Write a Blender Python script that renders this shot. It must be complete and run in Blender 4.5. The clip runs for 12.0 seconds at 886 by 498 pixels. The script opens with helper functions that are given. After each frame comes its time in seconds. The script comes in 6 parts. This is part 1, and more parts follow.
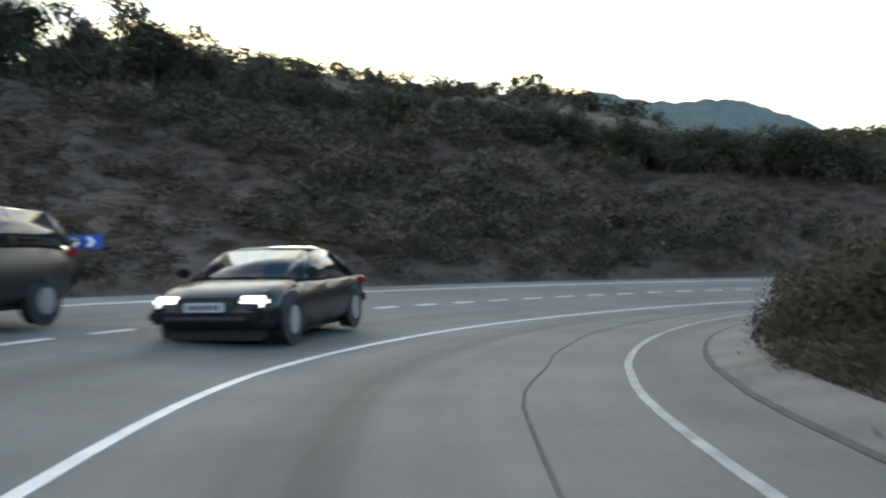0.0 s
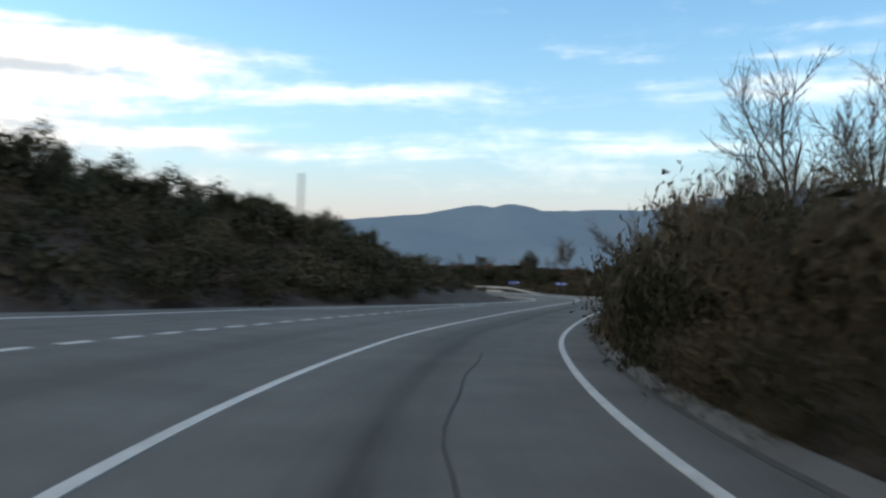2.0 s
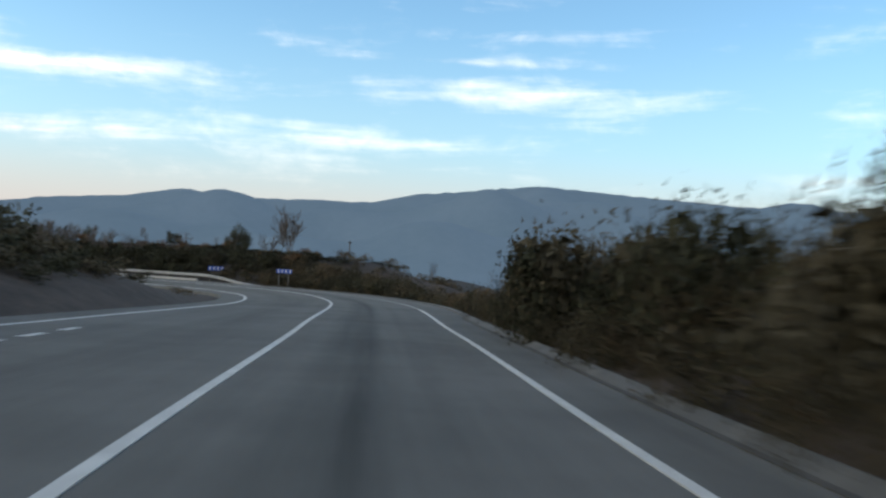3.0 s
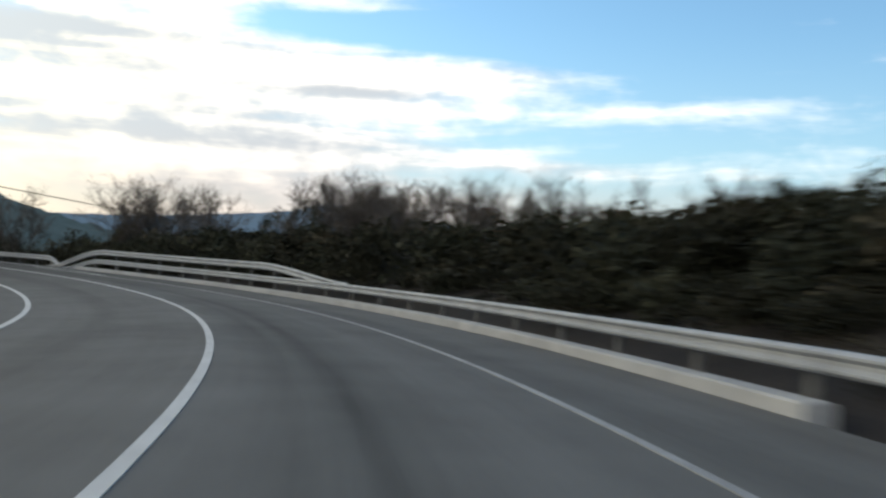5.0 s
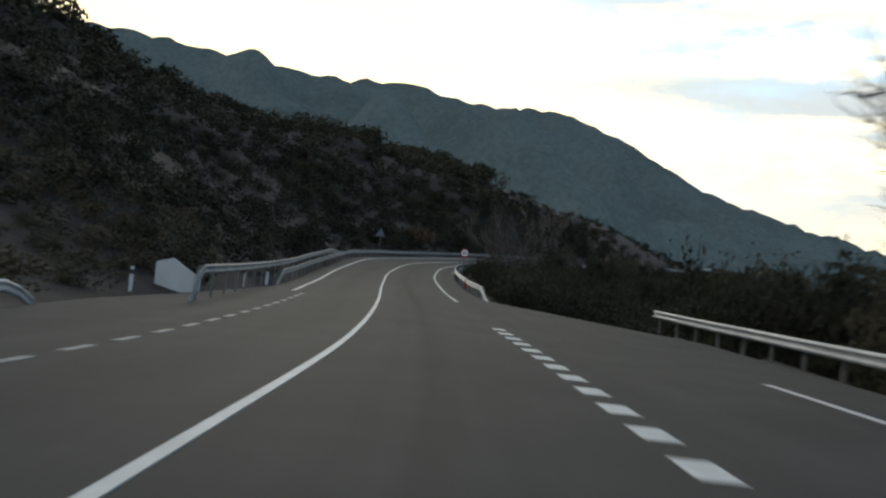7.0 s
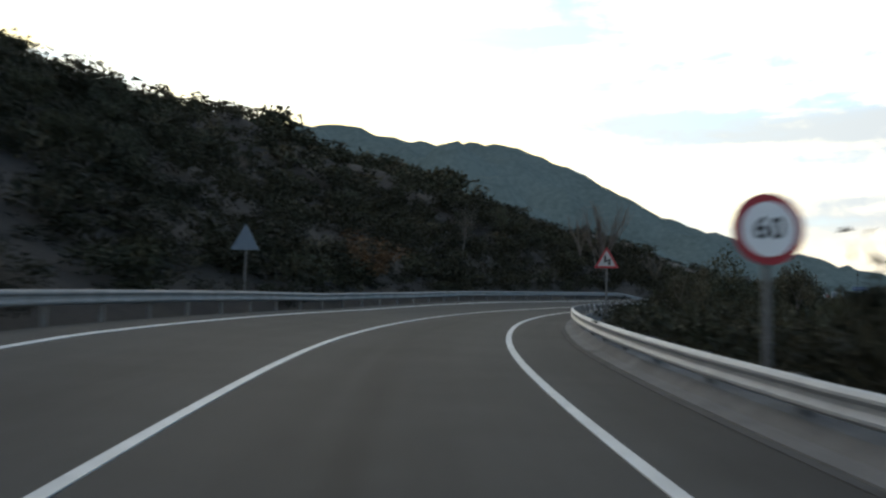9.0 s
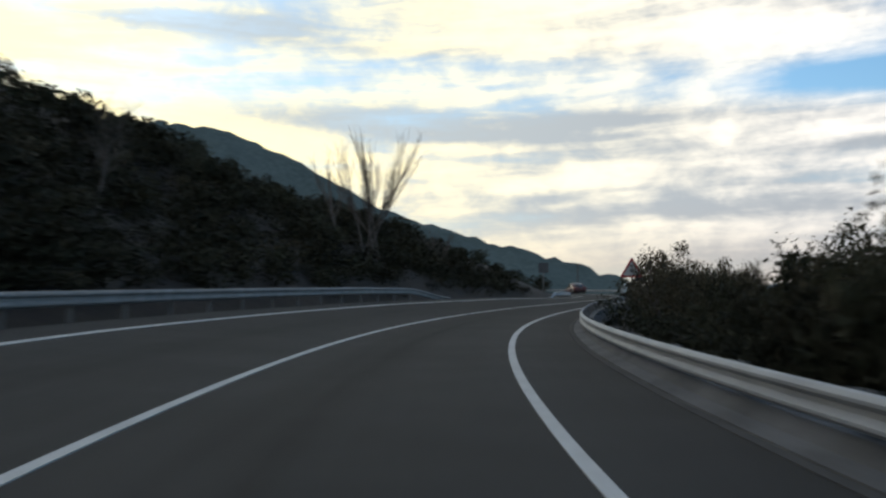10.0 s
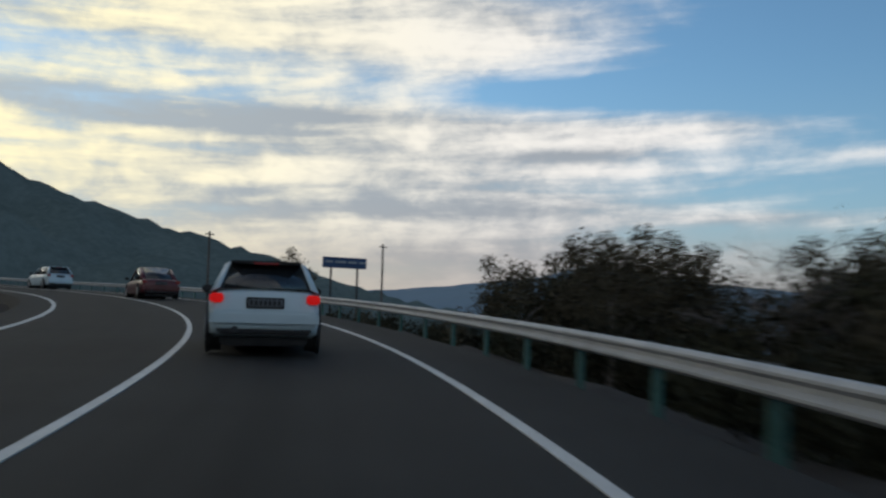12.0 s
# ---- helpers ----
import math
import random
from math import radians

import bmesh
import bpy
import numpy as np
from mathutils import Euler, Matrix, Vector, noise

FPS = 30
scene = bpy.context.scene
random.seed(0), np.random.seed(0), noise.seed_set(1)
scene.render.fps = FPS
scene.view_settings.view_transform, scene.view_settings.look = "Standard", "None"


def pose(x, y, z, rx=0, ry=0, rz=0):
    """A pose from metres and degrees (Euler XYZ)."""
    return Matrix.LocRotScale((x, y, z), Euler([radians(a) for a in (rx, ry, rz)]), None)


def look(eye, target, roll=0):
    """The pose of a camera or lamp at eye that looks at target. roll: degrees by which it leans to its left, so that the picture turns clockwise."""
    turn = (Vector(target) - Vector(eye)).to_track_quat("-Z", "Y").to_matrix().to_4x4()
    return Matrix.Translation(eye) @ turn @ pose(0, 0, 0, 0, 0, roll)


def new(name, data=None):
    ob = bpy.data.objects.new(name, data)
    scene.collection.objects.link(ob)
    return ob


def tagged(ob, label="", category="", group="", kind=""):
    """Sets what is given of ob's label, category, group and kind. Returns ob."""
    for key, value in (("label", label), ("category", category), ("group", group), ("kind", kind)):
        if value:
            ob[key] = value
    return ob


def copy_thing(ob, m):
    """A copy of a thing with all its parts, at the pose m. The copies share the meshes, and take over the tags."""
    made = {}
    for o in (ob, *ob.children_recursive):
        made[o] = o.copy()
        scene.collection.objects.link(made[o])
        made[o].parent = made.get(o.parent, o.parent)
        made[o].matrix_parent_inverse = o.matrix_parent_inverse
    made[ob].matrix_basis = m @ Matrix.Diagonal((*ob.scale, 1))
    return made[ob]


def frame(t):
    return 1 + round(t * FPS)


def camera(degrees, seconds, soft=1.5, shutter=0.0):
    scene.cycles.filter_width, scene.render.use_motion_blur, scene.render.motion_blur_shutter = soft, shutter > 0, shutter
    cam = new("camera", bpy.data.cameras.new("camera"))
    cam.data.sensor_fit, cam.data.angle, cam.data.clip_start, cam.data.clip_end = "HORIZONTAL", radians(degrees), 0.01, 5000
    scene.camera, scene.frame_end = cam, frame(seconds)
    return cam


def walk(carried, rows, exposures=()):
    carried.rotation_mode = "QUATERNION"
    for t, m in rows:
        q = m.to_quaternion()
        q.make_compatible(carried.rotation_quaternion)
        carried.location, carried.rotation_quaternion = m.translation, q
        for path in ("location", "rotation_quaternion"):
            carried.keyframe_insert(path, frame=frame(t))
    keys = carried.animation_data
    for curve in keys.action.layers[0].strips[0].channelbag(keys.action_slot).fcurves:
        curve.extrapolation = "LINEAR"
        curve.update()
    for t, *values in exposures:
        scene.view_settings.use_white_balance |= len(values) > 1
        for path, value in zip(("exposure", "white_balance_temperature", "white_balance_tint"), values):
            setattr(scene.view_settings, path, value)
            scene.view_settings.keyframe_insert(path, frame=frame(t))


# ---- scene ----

# Camera: seconds, place, pitch, roll, yaw
ROWS = [
    (0.00, 0.00, 0.00, 0.64, 0.33, 1.21, -2.12),
    (0.20, 0.01, 3.37, 0.58, 0.41, 0.61, -7.18),
    (0.40, 0.41, 6.88, 0.51, 0.51, -0.13, -14.33),
    (0.60, 1.29, 10.50, 0.42, 0.54, -0.36, -21.34),
    (0.80, 2.68, 14.20, 0.32, 0.49, -0.15, -28.53),
    (1.00, 4.65, 17.88, 0.24, 0.51, 0.16, -36.18),
    (1.20, 7.22, 21.41, 0.14, 0.71, 0.58, -44.55),
    (1.40, 10.44, 24.66, 0.05, 0.97, 0.92, -53.27),
    (1.60, 14.26, 27.52, -0.07, 1.05, 0.51, -61.77),
    (1.80, 18.65, 29.86, -0.19, 0.95, -0.71, -70.39),
    (2.00, 23.53, 31.64, -0.32, 0.91, -1.70, -77.56),
    (2.20, 28.76, 32.97, -0.45, 1.02, -1.74, -82.00),
    (2.40, 34.29, 34.02, -0.59, 1.19, -1.50, -85.00),
    (2.60, 40.11, 34.79, -0.72, 1.23, -1.82, -88.53),
    (2.80, 46.19, 35.18, -0.86, 1.17, -2.67, -92.56),
    (3.00, 52.49, 35.19, -1.00, 1.06, -3.36, -95.23),
    (3.20, 58.99, 35.06, -1.13, 0.88, -3.50, -95.20),
    (3.40, 65.68, 35.03, -1.24, 0.67, -3.41, -93.83),
    (3.60, 72.53, 35.14, -1.34, 0.50, -3.34, -93.18),
    (3.80, 79.54, 35.25, -1.44, 0.35, -3.22, -93.36),
    (4.00, 86.68, 35.43, -1.57, 0.33, -3.24, -91.74),
    (4.20, 93.89, 36.04, -1.72, 0.54, -3.66, -86.56),
    (4.40, 101.05, 37.46, -1.88, 0.86, -4.19, -79.53),
    (4.60, 108.02, 39.74, -2.04, 1.05, -4.29, -72.73),
    (4.80, 114.69, 42.85, -2.18, 1.12, -3.95, -65.77),
    (5.00, 120.96, 46.75, -2.31, 1.27, -3.82, -59.05),
    (5.20, 126.77, 51.33, -2.41, 1.70, -4.37, -53.11),
    (5.40, 132.14, 56.52, -2.50, 2.20, -5.11, -47.34),
    (5.60, 136.97, 62.30, -2.58, 2.42, -5.38, -40.68),
    (5.80, 141.03, 68.65, -2.62, 2.37, -5.19, -33.01),
    (6.00, 144.21, 75.41, -2.63, 2.33, -5.12, -26.00),
    (6.20, 146.56, 82.28, -2.62, 2.50, -5.53, -20.46),
    (6.40, 148.20, 88.94, -2.63, 2.67, -6.07, -15.82),
    (6.60, 149.25, 95.21, -2.64, 2.49, -6.30, -11.70),
    (6.80, 149.82, 101.04, -2.68, 1.93, -6.24, -7.94),
    (7.00, 150.06, 106.53, -2.73, 1.51, -6.13, -5.94),
    (7.20, 150.25, 111.87, -2.79, 1.50, -6.04, -7.31),
    (7.40, 150.67, 117.22, -2.84, 1.70, -5.92, -10.07),
    (7.60, 151.28, 122.68, -2.88, 2.03, -5.72, -10.73),
    (7.80, 151.87, 128.34, -2.88, 2.52, -5.45, -9.56),
    (8.00, 152.35, 134.19, -2.84, 3.05, -5.07, -8.38),
    (8.20, 152.75, 140.17, -2.77, 3.58, -4.50, -7.91),
    (8.40, 153.13, 146.25, -2.67, 4.08, -3.81, -7.72),
    (8.60, 153.51, 152.43, -2.51, 4.43, -3.07, -7.77),
    (8.80, 153.90, 158.72, -2.29, 4.65, -2.18, -7.91),
    (9.00, 154.36, 165.08, -2.01, 4.75, -1.64, -9.17),
    (9.20, 155.08, 171.50, -1.71, 4.65, -1.94, -12.52),
    (9.40, 156.26, 177.91, -1.43, 4.46, -2.50, -16.87),
    (9.60, 157.91, 184.26, -1.16, 4.42, -2.27, -20.44),
    (9.80, 159.91, 190.55, -0.89, 4.53, -1.29, -23.35),
    (10.00, 162.26, 196.80, -0.63, 4.63, -0.40, -26.62),
    (10.20, 165.07, 202.96, -0.35, 4.60, -0.12, -30.94),
    (10.40, 168.43, 209.01, -0.07, 4.55, 0.00, -35.58),
    (10.60, 172.33, 214.94, 0.21, 4.55, 0.52, -39.46),
    (10.80, 176.68, 220.74, 0.51, 4.60, 1.47, -42.74),
    (11.00, 181.41, 226.39, 0.83, 4.62, 2.02, -45.47),
    (11.20, 186.40, 231.85, 1.15, 4.56, 1.67, -47.93),
    (11.40, 191.57, 237.08, 1.45, 4.47, 0.87, -49.65),
    (11.60, 196.76, 242.17, 1.74, 4.48, 0.10, -49.67),
    (11.80, 201.81, 247.27, 2.04, 4.59, -0.74, -48.05),
    (12.00, 206.59, 252.49, 2.34, 4.61, -1.46, -45.27),
]

FOV = 50.83
cam = camera(FOV, 12.0, soft=2.4, shutter=0.25)
EXPOSURES = [(0.0, 1.52, 6850, 10), (0.5, 1.36, 6850, 10), (1.0, 1.12, 6800, 10), (1.5, 0.7, 6750, 10), (2.0, 0.58, 6900, 10), (2.7, 0.55, 6900, 10), (4.3, 0.55, 6900, 10), (5.5, 0.38, 6950, 10), (6.5, 0.34, 7050, 10), (8.5, 0.52, 6950, 10), (9.0, 0.52, 6900, 10), (9.5, 0.34, 6800, 10), (10.0, -0.05, 6700, 10), (10.5, -0.3, 6600, 10), (11.0, -0.42, 6500, 10), (12.0, -0.42, 6500, 10)]
walk(cam, [(t, pose(x, y, z, 90 + p, r, w)) for t, x, y, z, p, r, w in ROWS], EXPOSURES)

# World: evening sky with streaky cloud, low sun veiled behind the hills
SUN_AZ, SUN_EL = 4.0, 13.0
SUN_DIR = Vector((-math.sin(radians(SUN_AZ)) * math.cos(radians(SUN_EL)), math.cos(radians(SUN_AZ)) * math.cos(radians(SUN_EL)), math.sin(radians(SUN_EL))))
world = bpy.data.worlds.new("evening_sky")
scene.world = world
world.use_nodes = True


def wire(nt, kind, **values):
    """A node, with its inputs and settings."""
    nd = nt.nodes.new(kind)
    for key, value in values.items():
        if key.startswith("i_"):
            k = key[2:]
            sock = nd.inputs[int(k)] if k.isdigit() else nd.inputs[k.replace("_", " ")]
            if isinstance(value, bpy.types.NodeSocket):
                nt.links.new(value, sock)
            else:
                sock.default_value = value
        else:
            setattr(nd, key, value)
    return nd


def build_sky():
    nt = world.node_tree
    nt.nodes.clear()
    out = nt.nodes.new("ShaderNodeOutputWorld")
    sky = wire(nt, "ShaderNodeTexSky", sky_type="NISHITA", sun_disc=False, sun_elevation=radians(SUN_EL), sun_rotation=radians(-SUN_AZ), air_density=1.0, dust_density=0.4, ozone_density=4.0)

    def calc(op, a, b=0.0, c=0.0):
        return wire(nt, "ShaderNodeMath", operation=op, i_0=a, i_1=b, i_2=c).outputs[0]

    def span(value, a, b, c=0.0, d=1.0):
        return wire(nt, "ShaderNodeMapRange", interpolation_type="SMOOTHSTEP", i_Value=value, i_1=a, i_2=b, i_3=c, i_4=d).outputs[0]

    def blend(fac, a, b, how="MIX"):
        return wire(nt, "ShaderNodeMix", data_type="RGBA", blend_type=how, i_0=fac, i_6=a, i_7=b).outputs[2]
    co = nt.nodes.new("ShaderNodeTexCoord").outputs["Generated"]
    sep = wire(nt, "ShaderNodeSeparateXYZ", i_0=co)
    # bearing and height above the horizon, in degrees
    az = calc("MULTIPLY", calc("ARCTAN2", calc("MULTIPLY", sep.outputs[0], -1.0), sep.outputs[1]), 57.2958)
    el = calc("MULTIPLY", calc("ARCSINE", sep.outputs[2]), 57.2958)
    tilt = calc("MULTIPLY_ADD", az, 0.035, el)
    chart = wire(nt, "ShaderNodeCombineXYZ", i_0=calc("MULTIPLY", az, 0.055), i_1=calc("MULTIPLY", tilt, 0.4), i_2=3.7).outputs[0]
    round_chart = wire(nt, "ShaderNodeCombineXYZ", i_0=calc("MULTIPLY", az, 0.22), i_1=calc("MULTIPLY", el, 0.34), i_2=1.3).outputs[0]
    streak = wire(nt, "ShaderNodeTexNoise", i_Vector=chart, i_Scale=1.0, i_Detail=6.0, i_Roughness=0.55, i_Distortion=0.4).outputs[0]
    wisp = wire(nt, "ShaderNodeTexNoise", i_Vector=chart, i_Scale=3.1, i_Detail=5.0, i_Roughness=0.5, i_Distortion=0.6).outputs[0]
    puff = wire(nt, "ShaderNodeTexNoise", i_Vector=round_chart, i_Scale=1.3, i_Detail=7.0, i_Roughness=0.62, i_Distortion=0.3).outputs[0]
    # where the cloud banks lie and where the sky is open: bearing, height, widths, amount
    dens = calc("MULTIPLY_ADD", wisp, 0.18, calc("MULTIPLY_ADD", puff, 0.3, calc("MULTIPLY", streak, 0.82)))
    dens = calc("ADD", dens, span(az, -72.0, -38.0, -0.17, 0.12))
    for a0, e0, wa, we, amount in ((-40, 18.5, 17, 2.3, 0.42), (-42, 7.5, 26, 5.0, 0.3), (10, 14.0, 26, 6.0, 0.15), (-56, 14.2, 10, 0.9, -0.5), (-69, 16.0, 7, 2.6, -0.3), (-45, 11.6, 18, 1.3, 0.26), (-67.2, 14.7, 0.7, 0.8, 0.33), (-65, 6.6, 6, 0.45, 0.26), (-63, 12.2, 6, 1.0, 0.18), (-72, 10.2, 5, 0.5, 0.16), (-95, 12.5, 9, 0.35, 0.16)):
        q = calc("ADD", calc("POWER", calc("ABSOLUTE", calc("MULTIPLY", calc("SUBTRACT", az, a0), 1 / wa)), 2.0), calc("POWER", calc("ABSOLUTE", calc("MULTIPLY", calc("SUBTRACT", el, e0), 1 / we)), 2.0))
        dens = calc("MULTIPLY_ADD", calc("EXPONENT", calc("MULTIPLY", q, -1.0)), amount, dens)
    # grey undersides of the nearer banks
    dim = calc("MULTIPLY_ADD", wisp, 0.16, calc("MULTIPLY_ADD", puff, 0.36, calc("MULTIPLY", streak, 0.48)))
    for a0, e0, wa, we, amount in ((-21, 12.4, 7, 0.8, 0.2), (-36, 12.4, 6, 0.5, 0.17), (-30, 11.5, 7, 0.5, 0.16), (-32, 7.8, 5, 0.5, 0.13), (-15.5, 17.6, 4, 0.9, 0.2), (-53, 10.4, 5, 0.5, 0.16), (-46, 7.2, 10, 0.7, 0.12), (-8, 17.5, 5, 0.6, 0.12), (-24, 16.6, 5, 0.5, 0.1), (-48, 4.5, 22, 1.5, 0.08), (-42, 7, 30, 3.5, 0.05)):
        q = calc("ADD", calc("POWER", calc("ABSOLUTE", calc("MULTIPLY", calc("SUBTRACT", az, a0), 1 / wa)), 2.0), calc("POWER", calc("ABSOLUTE", calc("MULTIPLY", calc("SUBTRACT", el, e0), 1 / we)), 2.0))
        dim = calc("MULTIPLY_ADD", calc("EXPONENT", calc("MULTIPLY", q, -1.0)), -amount, dim)
    dens = calc("ADD", dens, span(el, 24.0, 60.0, 0.0, -0.16))
    cover = span(dens, 0.5, 0.98)
    # the veiled sun lights the clouds round it
    dot = wire(nt, "ShaderNodeVectorMath", operation="DOT_PRODUCT", i_0=co, i_1=SUN_DIR[:]).outputs["Value"]
    near = span(dot, 0.2, 1.0)
    glow = calc("POWER", near, 4.0)
    lit = span(dim, 0.34, 0.58)
    warm = blend(glow, (1.22, 1.19, 1.15, 1), (1.55, 1.39, 0.84, 1))
    grey = blend(glow, (0.47, 0.52, 0.58, 1), (0.6, 0.68, 0.72, 1))
    cloud = blend(lit, grey, warm)
    clear = blend(1.0, sky.outputs[0], (0.205, 0.215, 0.2, 1), "MULTIPLY")
    clear = blend(span(el, 3.0, 16.0, 0.45, 0.0), clear, (0.36, 0.5, 0.62, 1))
    # pale rosy haze low down
    haze = blend(glow, (0.5, 0.455, 0.46, 1), (1.2, 1.05, 0.74, 1))
    mixed = blend(cover, clear, cloud)
    final = blend(span(el, 1.0, 8.0, 0.9, 0.0), mixed, haze)
    bg = wire(nt, "ShaderNodeBackground", i_0=final, i_1=1.0)
    nt.links.new(bg.outputs[0], out.inputs[0])


build_sky()
sun = new("sun", bpy.data.lights.new("sun", "SUN"))
sun.data.energy, sun.data.angle, sun.data.color = 0.5, radians(12), (1.0, 0.93, 0.82)
sun.matrix_world = look(SUN_DIR * 100, (0, 0, 0))


# Materials
def material(name, base, other, scale=4.0, rough=0.8, metal=0.0, bump=0.0, bump_scale=40.0, fine=0.35, random_island=0.0, random_object=0.0, spec=0.4, emit=None, strength=0.0, coat=0.0):
    """Two-scale mottled surface: patches between two colours, grain on top, relief."""
    m = bpy.data.materials.new(name)
    m.use_nodes = True
    nt = m.node_tree
    bsdf = nt.nodes["Principled BSDF"]
    geo = nt.nodes.new("ShaderNodeNewGeometry")
    pos = geo.outputs["Position"]
    patch = wire(nt, "ShaderNodeTexNoise", i_Vector=pos, i_Scale=scale, i_Detail=5.0, i_Roughness=0.6).outputs[0]
    grain = wire(nt, "ShaderNodeTexNoise", i_Vector=pos, i_Scale=scale * 14, i_Detail=3.0, i_Roughness=0.7).outputs[0]
    f = wire(nt, "ShaderNodeMath", operation="MULTIPLY_ADD", i_0=grain, i_1=fine, i_2=patch).outputs[0]
    f = wire(nt, "ShaderNodeMapRange", i_Value=f, i_1=0.35 + fine * 0.5 - 0.05, i_2=0.65 + fine * 0.5 + 0.05, i_3=0.0, i_4=1.0).outputs[0]
    col = wire(nt, "ShaderNodeMix", data_type="RGBA", i_0=f, i_6=(*base, 1), i_7=(*other, 1)).outputs[2]
    for amount, source in ((random_island, geo.outputs["Random Per Island"]), (random_object, None)):
        if amount:
            if source is None:
                source = nt.nodes.new("ShaderNodeObjectInfo").outputs["Random"]
            v = wire(nt, "ShaderNodeMapRange", i_Value=source, i_1=0.0, i_2=1.0, i_3=1 - amount, i_4=1 + amount).outputs[0]
            col = wire(nt, "ShaderNodeVectorMath", operation="SCALE", i_0=col, i_Scale=v).outputs[0]
    nt.links.new(col, bsdf.inputs["Base Color"])
    bsdf.inputs["Roughness"].default_value = rough
    bsdf.inputs["Metallic"].default_value = metal
    bsdf.inputs["Specular IOR Level"].default_value = spec
    bsdf.inputs["Coat Weight"].default_value = coat
    if bump:
        hgt = wire(nt, "ShaderNodeTexNoise", i_Vector=pos, i_Scale=bump_scale, i_Detail=4.0).outputs[0]
        nt.links.new(wire(nt, "ShaderNodeBump", i_Strength=bump, i_Distance=0.02, i_Height=hgt).outputs[0], bsdf.inputs["Normal"])
    if emit:
        bsdf.inputs["Emission Color"].default_value = (*emit, 1)
        bsdf.inputs["Emission Strength"].default_value = strength
    return m


def asphalt_material():
    """Worn grey asphalt that turns darker up the road; oil lines and tyre tracks run along the lanes."""
    m = material("asphalt", (0.118, 0.1145, 0.1035), (0.155, 0.151, 0.137), scale=0.7, rough=0.86, bump=0.25, bump_scale=90, fine=0.3, spec=0.16)
    nt = m.node_tree
    bsdf = nt.nodes["Principled BSDF"]
    old = bsdf.inputs["Base Color"].links[0].from_socket
    pos = nt.nodes.new("ShaderNodeNewGeometry").outputs["Position"]

    def calc(op, a, b=0.0, c=0.0):
        return wire(nt, "ShaderNodeMath", operation=op, i_0=a, i_1=b, i_2=c).outputs[0]
    u = wire(nt, "ShaderNodeAttribute", attribute_name="across").outputs["Fac"]
    s = wire(nt, "ShaderNodeAttribute", attribute_name="along").outputs["Fac"]
    # Base colour multiplied down in two steps further along the road.
    darker_part = wire(nt, "ShaderNodeMapRange", interpolation_type="SMOOTHSTEP", i_Value=s, i_1=168.0, i_2=206.0, i_3=0.0, i_4=1.0).outputs[0]
    col = wire(nt, "ShaderNodeMix", data_type="RGBA", blend_type="MULTIPLY", i_0=darker_part, i_6=old, i_7=(0.34, 0.337, 0.338, 1)).outputs[2]
    last = wire(nt, "ShaderNodeMapRange", interpolation_type="SMOOTHSTEP", i_Value=s, i_1=316.0, i_2=350.0, i_3=0.0, i_4=1.0).outputs[0]
    col = wire(nt, "ShaderNodeMix", data_type="RGBA", blend_type="MULTIPLY", i_0=last, i_6=col, i_7=(0.6, 0.6, 0.6, 1)).outputs[2]
    lane = wire(nt, "ShaderNodeCombineXYZ", i_0=calc("MULTIPLY", u, 1.6), i_1=calc("MULTIPLY", s, 0.035)).outputs[0]
    streak = wire(nt, "ShaderNodeTexNoise", i_Vector=lane, i_Scale=1.0, i_Detail=6.0, i_Roughness=0.6).outputs[0]
    wander = wire(nt, "ShaderNodeTexNoise", i_Vector=wire(nt, "ShaderNodeCombineXYZ", i_1=calc("MULTIPLY", s, 0.06)).outputs[0], i_Scale=1.0, i_Detail=2.0).outputs[0]
    drift = calc("MULTIPLY_ADD", wander, 0.5, calc("SUBTRACT", u, 0.25))
    worn_by = wire(nt, "ShaderNodeMapRange", i_Value=streak, i_1=0.3, i_2=0.7, i_3=1.12, i_4=0.88).outputs[0]
    for centre, width, amount in ((1.16, 0.15, -0.26), (1.2, 0.45, -0.13), (0.75, 0.22, -0.12), (1.75, 0.2, -0.08), (-1.45, 0.4, -0.14), (-4.4, 0.4, -0.12), (3.3, 0.25, -0.1)):
        q = calc("POWER", calc("ABSOLUTE", calc("MULTIPLY", calc("SUBTRACT", drift, centre), 1 / width)), 2.0)
        q = calc("MULTIPLY", calc("EXPONENT", calc("MULTIPLY", q, -1.0)), calc("MULTIPLY", streak, 2 * amount))
        worn_by = calc("ADD", worn_by, q)
    # patched and cracked spots
    spots = wire(nt, "ShaderNodeTexNoise", i_Vector=pos, i_Scale=0.23, i_Detail=3.0).outputs[0]
    worn_by = calc("MULTIPLY", worn_by, wire(nt, "ShaderNodeMapRange", i_Value=spots, i_1=0.3, i_2=0.7, i_3=0.9, i_4=1.08).outputs[0])
    col = wire(nt, "ShaderNodeVectorMath", operation="SCALE", i_0=col, i_Scale=worn_by).outputs[0]
    nt.links.new(col, bsdf.inputs["Base Color"])
    return m


ASPHALT = asphalt_material()
# This grey holds both dirt and the shade beside the brush.
GUTTER_GREY = material("dirty_shaded_concrete", (0.078, 0.075, 0.069), (0.145, 0.139, 0.128), scale=1.5, rough=0.9, bump=0.3, bump_scale=30)
TAR = material("tar_seal", (0.075, 0.073, 0.068), (0.108, 0.105, 0.097), scale=3, rough=0.95, spec=0.05)
PAINT = material("road_paint", (0.44, 0.43, 0.4), (0.62, 0.61, 0.57), scale=5, rough=0.7, fine=0.8)
WORN_PAINT = material("worn_road_paint", (0.15, 0.148, 0.135), (0.36, 0.355, 0.33), scale=5, rough=0.75, fine=1.0)
FADED_PAINT = material("faded_road_paint", (0.24, 0.236, 0.22), (0.42, 0.413, 0.388), scale=5, rough=0.75, fine=0.9)
